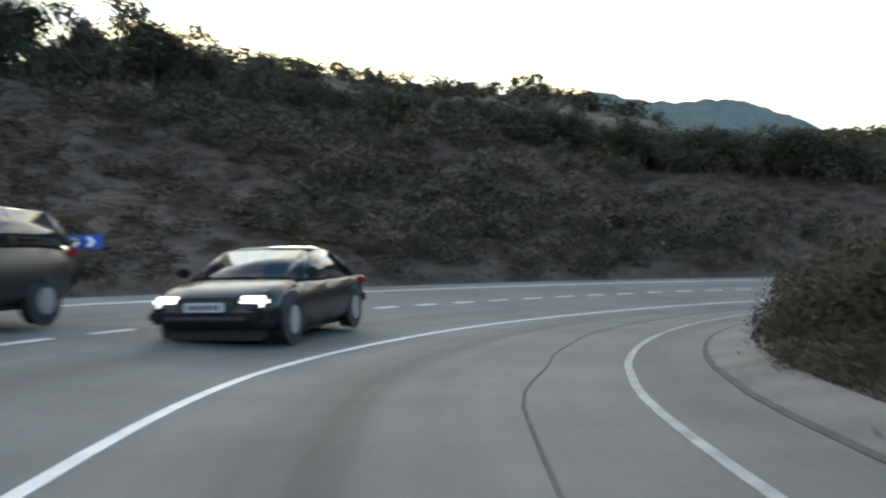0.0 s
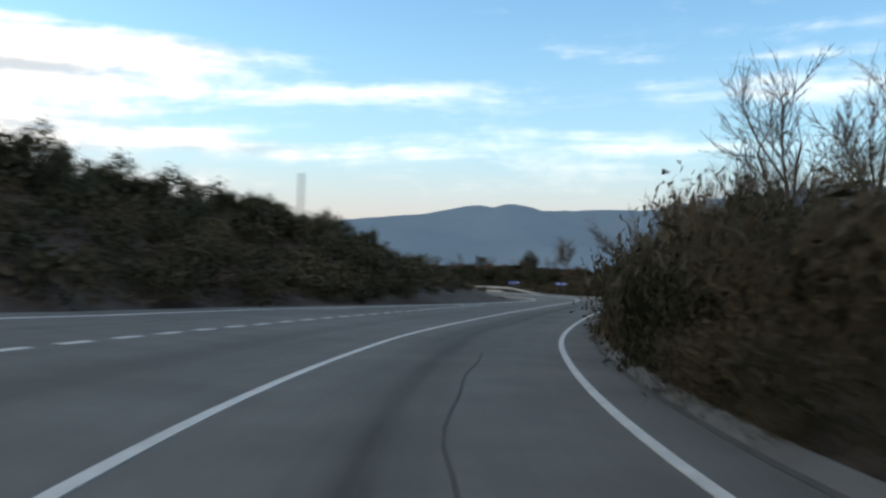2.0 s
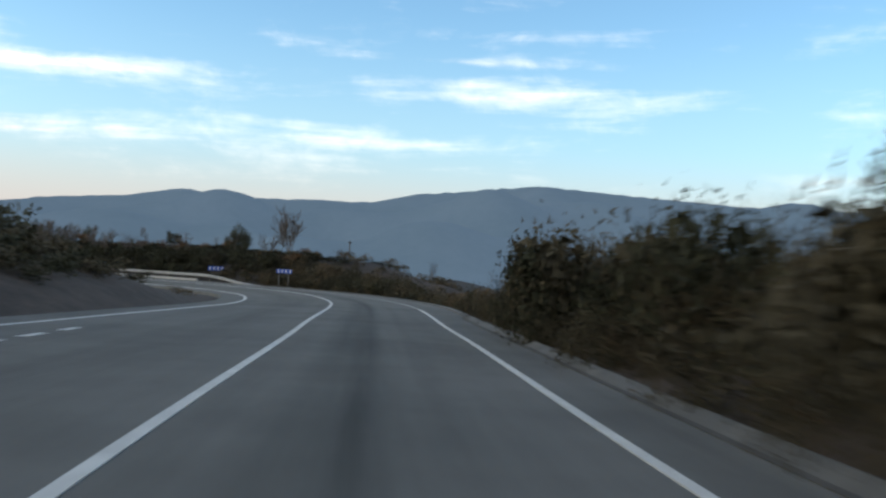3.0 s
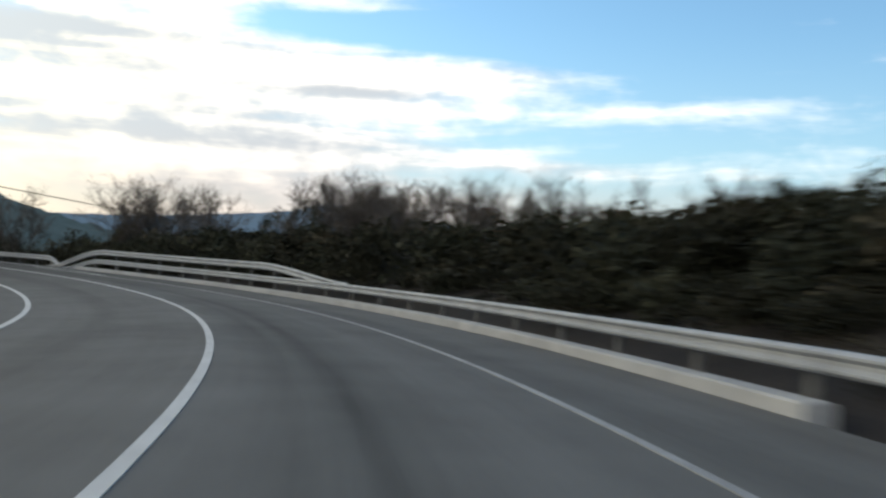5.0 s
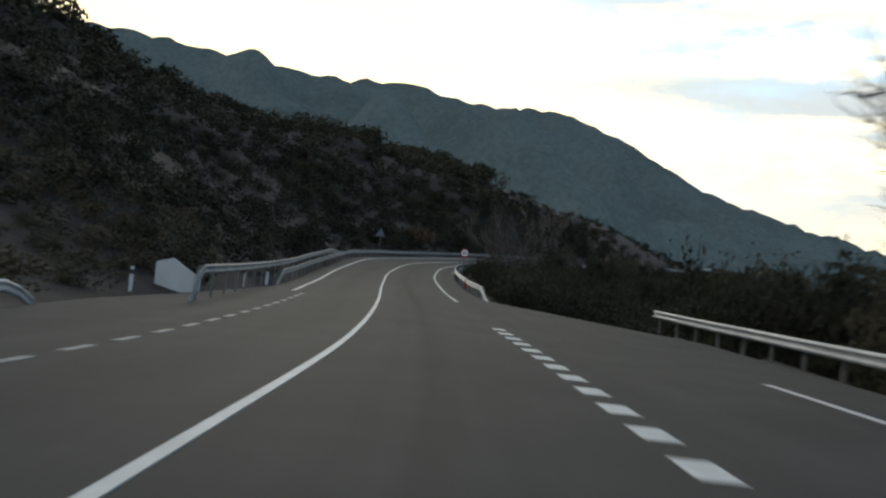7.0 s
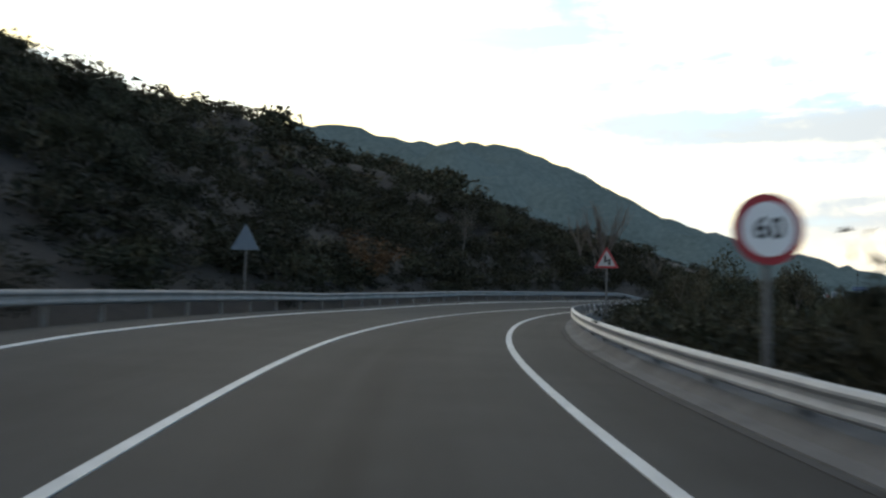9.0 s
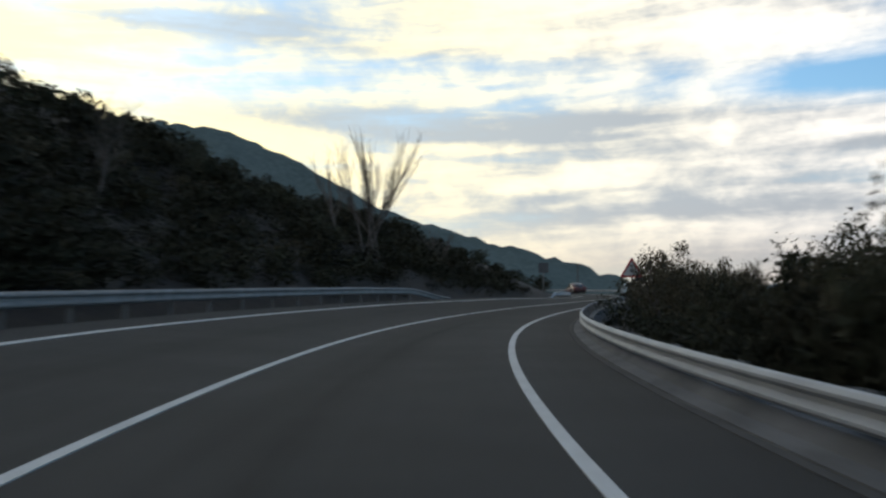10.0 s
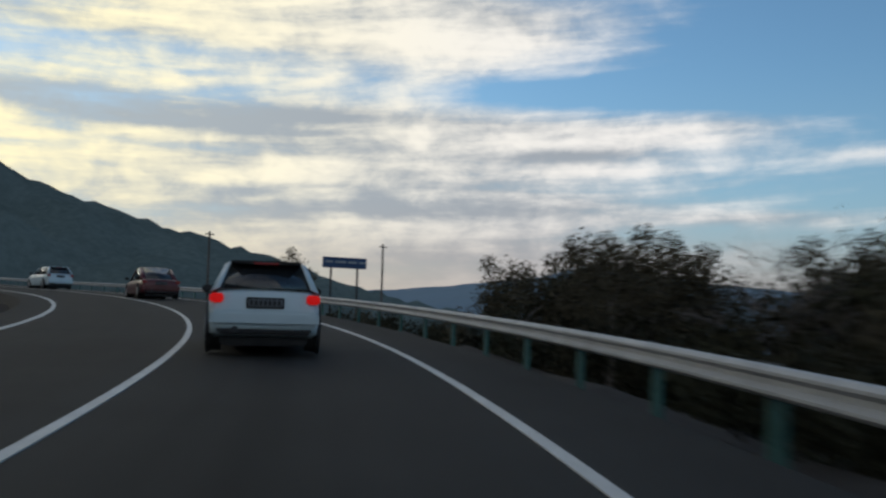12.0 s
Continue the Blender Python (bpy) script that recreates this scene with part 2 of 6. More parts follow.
SOIL = material("scrubby_soil", (0.03, 0.021, 0.015), (0.076, 0.054, 0.039), scale=1.3, rough=0.95, bump=1.0, bump_scale=5, fine=0.9)
soil_nodes = SOIL.node_tree
soil_shader = soil_nodes.nodes["Principled BSDF"]
# Soil colour is multiplied down where the wooded attribute is set.
darker_soil = wire(soil_nodes, "ShaderNodeMix", data_type="RGBA", blend_type="MULTIPLY", i_0=wire(soil_nodes, "ShaderNodeAttribute", attribute_name="wooded").outputs["Fac"], i_6=soil_shader.inputs["Base Color"].links[0].from_socket, i_7=(0.4, 0.42, 0.42, 1))
soil_nodes.links.new(darker_soil.outputs[2], soil_shader.inputs["Base Color"])
CONCRETE = material("concrete", (0.2, 0.195, 0.185), (0.34, 0.33, 0.315), scale=1.6, rough=0.85, bump=0.3, bump_scale=30)
STEEL = material("galvanised_steel", (0.3, 0.31, 0.315), (0.44, 0.45, 0.45), scale=2.2, rough=0.6, metal=0.25, fine=0.5)
# Darker, duller steel for the two rails along the hill.
DULL_STEEL = material("dull_grey_steel", (0.15, 0.152, 0.15), (0.25, 0.252, 0.245), scale=2.2, rough=0.65, metal=0.2, fine=0.5)
POST_STEEL = material("post_steel", (0.09, 0.09, 0.088), (0.17, 0.168, 0.16), scale=3, rough=0.6, metal=0.4)
GREEN_PAINT = material("green_paint", (0.02, 0.08, 0.075), (0.03, 0.12, 0.11), scale=4, rough=0.5)
LEAF_DARK = material("evergreen_leaf", (0.026, 0.028, 0.016), (0.052, 0.05, 0.028), scale=0.5, rough=0.75, random_island=0.25, spec=0.12)
LEAF_DRY = material("dry_scrub", (0.055, 0.041, 0.024), (0.115, 0.085, 0.05), scale=0.4, rough=0.85, random_island=0.38, spec=0.15)
LEAF_OLIVE = material("olive_scrub", (0.05, 0.043, 0.027), (0.088, 0.074, 0.046), scale=0.4, rough=0.85, random_island=0.22, spec=0.15)
# Lighter grey-green leaf, mixed into the thickets and evergreen trees.
LEAF_GREY_GREEN = material("grey_green_leaf", (0.044, 0.046, 0.03), (0.078, 0.077, 0.05), scale=0.5, rough=0.75, random_island=0.25, spec=0.12)
DRY_GRASS = material("dry_grass", (0.074, 0.056, 0.041), (0.13, 0.099, 0.074), scale=0.35, rough=0.9, random_island=0.25, spec=0.1)
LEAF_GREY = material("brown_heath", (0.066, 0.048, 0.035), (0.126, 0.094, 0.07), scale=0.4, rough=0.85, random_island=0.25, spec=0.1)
LEAF_WOODS = material("dark_woods_leaf", (0.018, 0.018, 0.011), (0.04, 0.037, 0.022), scale=0.4, rough=0.8, random_island=0.25, spec=0.1)
LEAF_RUST = material("rusty_leaf", (0.085, 0.047, 0.025), (0.14, 0.08, 0.04), scale=0.6, rough=0.85, random_island=0.4, spec=0.15)
BARK = material("bark", (0.06, 0.05, 0.042), (0.13, 0.11, 0.095), scale=6, rough=0.9, bump=0.5)
TWIG = material("twig", (0.07, 0.055, 0.045), (0.14, 0.115, 0.095), scale=3, rough=0.9, random_island=0.3)
WHITE_SIGN = material("white_sign_face", (0.62, 0.63, 0.63), (0.72, 0.72, 0.71), scale=2, rough=0.45)
# White sign face greyed in its colour, as seen against the light.
BOARD_FACE = material("shaded_white_sign_face", (0.27, 0.275, 0.27), (0.36, 0.36, 0.35), scale=1.2, rough=0.5)
# Sign red darkened too, for faces turned from the light.
RED_SIGN = material("red_sign_face", (0.26, 0.014, 0.02), (0.34, 0.02, 0.028), scale=3, rough=0.45)
BLACK_SIGN = material("black_sign_ink", (0.012, 0.012, 0.013), (0.02, 0.02, 0.02), scale=5, rough=0.5)
BLUE_SIGN = material("blue_sign_face", (0.012, 0.06, 0.33), (0.02, 0.085, 0.42), scale=3, rough=0.45)
DULL_BLUE = material("dull_blue_sign_face", (0.012, 0.04, 0.11), (0.02, 0.06, 0.15), scale=3, rough=0.5)
GREEN_SIGN = material("green_sign_face", (0.01, 0.11, 0.07), (0.015, 0.14, 0.09), scale=3, rough=0.45)
GREY_SIGN = material("grey_sign_back", (0.22, 0.24, 0.25), (0.32, 0.33, 0.34), scale=2, rough=0.5, metal=0.4)
GREY_INK = material("grey_ink", (0.045, 0.05, 0.055), (0.08, 0.085, 0.09), scale=5, rough=0.6)
BOX_GREY = material("cabinet_paint", (0.085, 0.12, 0.155), (0.12, 0.155, 0.19), scale=1.5, rough=0.5)
BOX_WHITE = material("cabinet_white_paint", (0.55, 0.56, 0.56), (0.68, 0.68, 0.67), scale=1.5, rough=0.5)
PALE_CONCRETE = material("pale_concrete", (0.34, 0.33, 0.31), (0.5, 0.49, 0.46), scale=1.6, rough=0.85, bump=0.3, bump_scale=30)
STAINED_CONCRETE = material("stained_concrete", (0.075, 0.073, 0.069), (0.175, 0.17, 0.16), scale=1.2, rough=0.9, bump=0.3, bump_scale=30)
PLASTER = material("pale_plaster", (0.4, 0.39, 0.37), (0.55, 0.54, 0.51), scale=0.8, rough=0.9)
DARK_METAL = material("dark_metal", (0.025, 0.026, 0.028), (0.05, 0.05, 0.052), scale=4, rough=0.6, metal=0.3)


# Alignment of the solid line between the two directions, one point every half second of the drive
LINE = [
    (-1.6, -0.1, -0.24), (-1.1, 9.1, -0.38), (3.3, 18.7, -0.64), (11.5, 27.1, -0.90), (23.1, 32.9, -1.20), (37.0, 35.6, -1.56),
    (52.5, 36.3, -1.89), (69.1, 36.1, -2.18), (86.6, 36.2, -2.48), (104.3, 39.5, -2.86), (120.4, 47.5, -3.21), (133.8, 60.0, -3.45),
    (143.2, 75.8, -3.53), (147.6, 92.3, -3.49), (148.9, 106.6, -3.62), (150.2, 120.0, -3.77), (151.1, 134.3, -3.75), (151.8, 149.4, -3.49),
    (152.9, 165.2, -2.93), (155.4, 181.5, -2.19), (160.6, 197.5, -1.52), (168.8, 213.0, -0.82), (180.0, 227.6, -0.07), (192.9, 240.9, 0.70),
    (205.4, 253.6, 1.44), (215.3, 267.5, 2.15), (222.5, 283.0, 2.86), (227.0, 299.4, 3.51), (228.6, 316.3, 4.13),
]

KNOTS = [Vector(p) for p in LINE]
KNOTS = [KNOTS[0] - (KNOTS[1] - KNOTS[0]) * k for k in (4, 3, 2, 1)] + KNOTS
for bend in (0, -6, -12, -14, -10, -4):
    step = (KNOTS[-1] - KNOTS[-2]).normalized() * 16
    KNOTS.append(KNOTS[-1] + Matrix.Rotation(radians(-bend), 3, "Z") @ step)


def catmull(p0, p1, p2, p3, u):
    return 0.5 * (2 * p1 + (p2 - p0) * u + (2 * p0 - 5 * p1 + 4 * p2 - p3) * u * u + (3 * p1 - p0 - 3 * p2 + p3) * u ** 3)


AXIS = []
for k in range(1, len(KNOTS) - 2):
    AXIS += [catmull(*KNOTS[k - 1:k + 3], j / 16) for j in range(16)]
AXIS = np.array([p[:] for p in AXIS])
RUN = np.concatenate([[0], np.cumsum(np.linalg.norm(np.diff(AXIS[:, :2], axis=0), axis=1))])
RUN -= RUN[np.argmin(((AXIS[:, :2] - np.array(LINE[0][:2])) ** 2).sum(1))]
TAN = np.gradient(AXIS[:, :2], RUN, axis=0)
TAN /= np.linalg.norm(TAN, axis=1)[:, None]
S_MIN, S_MAX = RUN[0], RUN[-1]


def table(*pairs):
    a, b = zip(*pairs)
    return lambda s: np.interp(s, a, b)


BANK = table((-30, 0.07), (45, 0.07), (62, 0.02), (75, 0), (100, -0.03), (125, -0.065), (225, -0.07), (258, -0.06), (270, -0.03), (284, 0.036), (302, 0.03), (318, 0.077), (337, 0.09), (355, 0.08), (373, 0.025), (391, -0.02), (445, -0.03))
LANE = table((-20, 2.8), (2, 2.85), (8, 3.15), (14, 3.14), (18, 3.09), (21, 3.02), (28, 2.82), (36, 2.74), (49, 2.81), (62, 2.77), (100, 2.7), (130, 2.8), (167, 2.93), (178, 2.9), (184, 2.72), (192, 2.64), (203, 2.58), (208, 2.66), (214, 2.78), (276, 2.75), (310, 2.71), (345, 2.84), (362, 2.84), (372, 2.86), (480, 2.84))
LEFT = table((0, 7.2), (75, 7.2), (90, 4.9), (103, 3.9), (190, 3.9), (204, 6.9), (236, 6.9), (250, 4.0), (480, 4.0))
RIGHT = table((-20, 3.65), (4, 3.7), (8, 3.95), (14, 3.9), (18.5, 3.9), (22.5, 3.72), (36, 3.52), (50, 3.4), (68, 3.48), (80, 3.55), (98, 3.7), (105, 3.95), (125, 4.35), (137, 4.4), (142, 4.6), (158, 4.9), (180, 4.95), (193, 4.8), (203, 5.5), (212, 6.0), (220, 7.2), (236, 8.3), (246, 5.5), (250, 4.0), (480, 4.0))


def spot(s, u, dz=0.0):
    """The place s metres along the road, u metres to the right of the middle line."""
    s, u = np.broadcast_arrays(np.asarray(s, float), np.asarray(u, float))
    x, y, z = (np.interp(s, RUN, AXIS[:, i]) for i in range(3))
    tx, ty = np.interp(s, RUN, TAN[:, 0]), np.interp(s, RUN, TAN[:, 1])
    ln = np.hypot(tx, ty)
    tx, ty = tx / ln, ty / ln
    z = z + np.where(u < 0, -u * BANK(s), 0) + dz
    return np.stack([x + ty * u, y - tx * u, z], -1)


def heading(s):
    tx, ty = float(np.interp(s, RUN, TAN[:, 0])), float(np.interp(s, RUN, TAN[:, 1]))
    return math.degrees(math.atan2(-tx, ty))


def mesh_of(name, verts, faces, mat, smooth=False):
    me = bpy.data.meshes.new(name)
    verts, faces = np.asarray(verts, np.float32).reshape(-1, 3), np.asarray(faces, np.int32)
    n, k = faces.shape
    me.vertices.add(len(verts))
    me.vertices.foreach_set("co", verts.ravel())
    me.loops.add(n * k)
    me.loops.foreach_set("vertex_index", faces.ravel())
    me.polygons.add(n)
    me.polygons.foreach_set("loop_start", np.arange(0, n * k, k, dtype=np.int32))
    me.polygons.foreach_set("use_smooth", np.full(n, smooth))
    me.update(calc_edges=True)
    if mat:
        me.materials.append(mat)
    return me


def grid_faces(rows, cols):
    i = np.arange((rows - 1) * (cols - 1))
    a = (i // (cols - 1)) * cols + i % (cols - 1)
    return np.stack([a, a + 1, a + cols + 1, a + cols], 1)


def solid_strip(name, mat, s0, s1, prof, step=1.0, smooth=False, side=lambda s: 0.0, ends=True):
    """A closed profile [(u, z), ...] carried along the road from s0 to s1."""
    ss = np.linspace(s0, s1, max(2, int((s1 - s0) / step) + 1))
    k = len(prof)
    rows = np.stack([spot(ss, side(ss) + u, z) for u, z in prof], 1)
    f = []
    for r in range(len(ss) - 1):
        for c in range(k):
            d = (c + 1) % k
            f.append((r * k + c, r * k + d, (r + 1) * k + d, (r + 1) * k + c))
    me = bpy.data.meshes.new(name)
    f = [tuple(q) for q in f]
    if ends:
        f += [tuple(range(k))[::-1], tuple(range((len(ss) - 1) * k, len(ss) * k))]
    me.from_pydata(rows.reshape(-1, 3).tolist(), [], f)
    me.materials.append(mat)
    if smooth:
        me.polygons.foreach_set("use_smooth", [True] * len(me.polygons))
    return me


def part(name, me, parent=None, label=""):
    """One mesh object, under its thing where one is given."""
    if isinstance(me, bmesh.types.BMesh):
        b, me = me, bpy.data.meshes.new(name)
        b.to_mesh(me)
        b.free()
    ob = new(name, me)
    if parent is not None:
        ob.parent = parent
    if label:
        ob["label"] = label
    return ob


def thing(name, m, label, category, group="", kind=""):
    ob = new(name)
    ob.matrix_world = m
    return tagged(ob, label, category, group, kind)


# Road surface: nine strips of points across, crowned at the middle line
ss = np.arange(S_MIN + 1, S_MAX - 1, 1.0)
across = [-1.0, -0.75, -0.5, -0.25, 0.0, 0.125, 0.25, 0.375, 0.5, 0.625, 0.75, 0.875, 1.0]
cols = [spot(ss, (LEFT(ss) if a < 0 else RIGHT(ss)) * a) for a in across]
top = np.stack(cols, 1)
low_l, low_r = spot(ss, -LEFT(ss) - 0.25, -0.4), spot(ss, RIGHT(ss) + 0.25, -0.4)
sheet = np.concatenate([low_l[:, None], top, low_r[:, None]], 1)
JOIN = int(np.argmin(np.abs(ss - 194)))
road = part("road", mesh_of("road", sheet[:JOIN + 1], grid_faces(JOIN + 1, len(across) + 2), ASPHALT))
darker_part = part("newer_road", mesh_of("newer_road", sheet[JOIN:], grid_faces(len(ss) - JOIN, len(across) + 2), ASPHALT))
wide = np.stack([-LEFT(ss) - 0.25] + [(LEFT(ss) if a < 0 else RIGHT(ss)) * a for a in across] + [RIGHT(ss) + 0.25], 1)
run = np.repeat(ss[:, None], len(across) + 2, 1)
for ob, rows in ((road, slice(0, JOIN + 1)), (darker_part, slice(JOIN, None))):
    for key, values in (("across", wide), ("along", run)):
        ob.data.attributes.new(key, "FLOAT", "POINT").data.foreach_set("value", np.ascontiguousarray(values[rows], np.float32).ravel())
tagged(darker_part, "darker asphalt with painted lines", "road", kind="structure")
tagged(road, "worn grey asphalt mountain road with painted lines", "road", kind="structure")


def stripe(name, s0, s1, u, width, mat, label="", dz=0.008):
    at = np.arange(s0, s1 + 0.01, min(0.8, s1 - s0))
    off = u(at) if callable(u) else np.full(len(at), u)
    v = np.stack([spot(at, off - width / 2, -0.004), spot(at, off - width / 2, dz), spot(at, off + width / 2, dz), spot(at, off + width / 2, -0.004)], 1)
    return part(name, mesh_of(name, v, grid_faces(len(at), 4), mat), road, label)


stripe("centre_line", S_MIN + 2, S_MAX - 2, 0.0, 0.09, PAINT, "continuous white line between directions")
stripe("edge_line", S_MIN + 2, 29, LANE, 0.07, WORN_PAINT, "faded white edge line")
stripe("edge_line", 29, 104, LANE, 0.085, PAINT, "white edge line")
stripe("edge_line", 104, 192.8, LANE, 0.075, FADED_PAINT, "thin greyish-white edge line")
stripe("edge_line", 246, S_MAX - 2, LANE, 0.095, PAINT, "white edge line")
EXIT_EDGE = table((186, 2.95), (187.5, 3.06), (189.5, 3.3), (193, 3.6), (197, 3.98), (204, 4.75), (212, 5.4), (224, 5.75), (240, 6.0))
stripe("exit_edge_line", 186.3, 226, EXIT_EDGE, 0.12, PAINT, "white edge line of the turning lane")
LEFT_EDGE = table((0, 6.0), (72, 6.0), (88, 4.0), (102, 2.95), (190, 2.95), (250, 3.05), (480, 3.05))
stripe("left_edge_line", S_MIN + 2, 190, lambda s: -LEFT_EDGE(s), 0.11, PAINT, "white edge line of the opposite side")
stripe("left_edge_line", 246, S_MAX - 2, lambda s: -LEFT_EDGE(s), 0.12, PAINT, "white edge line of the opposite side")
for k in range(80):
    s = -22 + k * 1.4
    if s < 88:
        stripe("lane_dash", s, s + 0.75, -2.95, 0.12, PAINT)
for k in range(27):
    stripe("exit_dash", 198.4 + k * 1.3, 199.05 + k * 1.3, LANE, 0.26, PAINT)
for k in range(28):
    stripe("left_lane_dash", 200 + k * 1.6, 201.0 + k * 1.6, -2.55, 0.14, WORN_PAINT)


SEAM_U = table((-15, 2.1), (4, 2.15), (9, 2.45), (14, 2.2), (20, 2.08), (30, 1.92), (43, 1.8), (50, 1.58), (57, 1.66), (66, 1.6))
stripe("tar_seam", -14, 58, lambda s: SEAM_U(s) + 0.02 * np.sin(s * 1.7), 0.022, TAR, "thin dark tar seam", 0.005)


# Ground: one sheet to the horizon, following the road, with banks, hills and the valley
L_START = table((0, 7.4), (75, 7.4), (90, 5.1), (103, 4.2), (190, 4.6), (204, 7.6), (236, 7.4), (250, 5.4), (480, 5.0))
# brow of the cutting along the first bend: distance out and height over the road
CREST = table((4, 44), (22, 42), (30, 38), (36, 31), (42, 21.5), (50, 19), (60, 17.5), (72, 16.5), (80, 14.5), (90, 12), (108, 10))
BROW = table((4, 11.5), (26, 11.5), (31, 10.8), (36, 8.8), (42, 6.4), (50, 5.7), (60, 4.8), (72, 4.0), (80, 3.1), (90, 2.7), (108, 1.4))
# rise of the slope behind the brow
BACK = table((0, 0.03), (24, 0.08), (30, 0.16), (36, 0.27), (44, 0.27), (52, 0.24), (58, 0.18), (66, 0.05), (110, 0.03))
L_SLOPE = table((-40, 0.52), (8, 0.5), (26, 0.43), (40, 0.39), (55, 0.4), (80, 0.4), (103, 0.34), (112, 0.05), (195, 0.02), (235, 0.1), (252, 0.5), (268, 0.6), (284, 0.62), (300, 0.63), (310, 0.62), (320, 0.6), (328, 0.57), (338, 0.61), (347, 0.61), (353, 0.55), (360, 0.48), (372, 0.41), (400, 0.4), (430, 0.36), (470, 0.3))
L_TOP = table((-40, 46), (10, 44), (26, 40), (36, 38), (48, 28), (58, 20), (66, 17), (75, 11), (90, 5), (103, 2.0), (112, 0.5), (195, 0.4), (225, 3), (250, 38), (284, 50), (300, 57), (310, 46), (320, 33), (330, 22), (342, 24), (352, 25), (360, 28), (372, 40), (420, 42), (470, 42))
R_START = table((0, 4.1), (18, 4.2), (22, 4.15), (26, 3.86), (30, 3.76), (34, 3.68), (40, 3.6), (50, 3.47), (70, 3.55), (90, 3.66), (104, 4.1), (120, 4.9), (140, 5.2), (195, 5.6), (206, 6.0), (220, 8.1), (238, 9.2), (248, 6.0), (252, 4.5), (480, 4.5))
R_SLOPE = table((-40, 0.2), (70, 0.2), (95, 0.02), (102, -0.22), (124, -0.2), (136, -0.15), (143, 0.3), (147, 0.6), (182, 0.6), (192, 0.1), (202, -0.25), (245, -0.3), (480, -0.32))
R_TOP = table((-40, 2.5), (70, 2.0), (95, 0.6), (102, 9), (124, 6), (136, 4), (143, 2.5), (147, 3.2), (165, 3.6), (182, 3.0), (192, 1), (202, 12), (245, 30), (480, 40))


def wobble(x, y, size, seed):
    """Smooth pseudo-random height of about -1 to 1."""
    a = np.random.RandomState(seed)
    out = 0
    for k in range(7):
        th, ph, f = a.uniform(0, 6.28), a.uniform(0, 6.28), a.uniform(0.6, 1.9) / size
        out = out + np.sin((x * np.cos(th) + y * np.sin(th)) * f * 6.28 + ph)
    return out / 3.2


NEAR = slice(0, None, 3)
NX, NY, NS = AXIS[NEAR, 0], AXIS[NEAR, 1], RUN[NEAR]
NT = TAN[NEAR]


def nearest(x, y):
    s, u = np.empty(len(x)), np.empty(len(x))
    for c in range(0, len(x), 20000):
        d = slice(c, c + 20000)
        dx, dy = x[d, None] - NX, y[d, None] - NY
        j = (dx * dx + dy * dy).argmin(1)
        i = np.arange(len(j))
        ex, ey = dx[i, j], dy[i, j]
        along = ex * NT[j, 0] + ey * NT[j, 1]
        side = ex * NT[j, 1] - ey * NT[j, 0]
        far = np.sqrt(ex * ex + ey * ey)
        s[d] = NS[j] + np.clip(along, -3, 3)
        u[d] = np.where(side < 0, -1, 1) * np.maximum(np.abs(side), far * 0.999)
    return s, u


def ground_z(x, y, carve=True):
    x, y = np.atleast_1d(np.asarray(x, float)), np.atleast_1d(np.asarray(y, float))
    s, u = nearest(x, y)
    base = np.interp(s, RUN, AXIS[:, 2])
    left = u < 0
    edge = np.where(left, L_START(s), R_START(s))
    out = np.maximum(np.abs(u) - edge, 0)
    slope, top = np.where(left, L_SLOPE(s), R_SLOPE(s)), np.where(left, L_TOP(s), R_TOP(s))
    rise = np.sign(slope) * top * (1 - np.exp(-np.abs(slope) * out / np.maximum(top, 0.1)))
    # open face of the first cutting up to its brow, gently rising beyond
    run = out / np.maximum(CREST(s) - edge, 1)
    face = BROW(s) * run / (1 + run ** 8) ** 0.125 + BACK(s) * np.clip(out - CREST(s) + edge, 0, 60)
    near = np.where(left, np.clip((108 - s) / 12, 0, 1), 0)
    rise = rise + (face - rise) * near
    # the third hill ends towards the valley; the outer bank is a ridge that falls away behind
    ease = lambda w: np.clip(w, 0, 1) ** 2 * (3 - 2 * np.clip(w, 0, 1))
    rise = np.where(left & (s > 180), rise * (1 - 0.85 * ease((out - 52) / 52)), rise)
    rise = np.where(~left & (s > 137) & (s < 196), rise * (1 - ease((out - 9) / 14)) - 7 * ease((out - 12) / 30), rise)
    bank = np.where(left, np.minimum(np.abs(u), L_START(s)) * BANK(s), 0)
    rough = np.clip(out / 12, 0, 1) * (0.5 * wobble(x, y, 14, 3) + 1.4 * wobble(x, y, 45, 4) * np.clip(out / 30, 0, 1) * (1 - 0.6 * near))
    z = base + bank + rise + rough
    inside = np.abs(u) < edge + 0.05
    if carve:
        z = np.where(inside, base + bank - 0.55, z - 0.03)
    # far off everything sinks into the valley
    reach = np.abs(u)
    fade = np.clip((reach - 160) / 500, 0, 1)
    return z * (1 - fade) + fade * (-45 + 12 * wobble(x, y, 400, 5))


def stretch_axis(a, b, step, far):
    mid = np.arange(a, b, step)
    d, out = step, [0.0]
    while out[-1] < far:
        d *= 1.16
        out.append(out[-1] + d)
    out = np.array(out[1:])
    return np.concatenate([(a - out)[::-1], mid, b + out - step])


gx, gy = stretch_axis(-70, 300, 1.9, 4200), stretch_axis(-40, 350, 1.9, 4200)
mx, my = np.meshgrid(gx, gy)
gz = ground_z(mx.ravel(), my.ravel())
gs, gu = nearest(mx.ravel(), my.ravel())
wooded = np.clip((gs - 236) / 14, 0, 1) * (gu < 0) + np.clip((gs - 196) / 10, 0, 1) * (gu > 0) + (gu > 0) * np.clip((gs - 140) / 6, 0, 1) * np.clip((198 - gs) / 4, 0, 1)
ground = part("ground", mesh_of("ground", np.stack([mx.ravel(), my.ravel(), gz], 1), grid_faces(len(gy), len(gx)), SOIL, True))
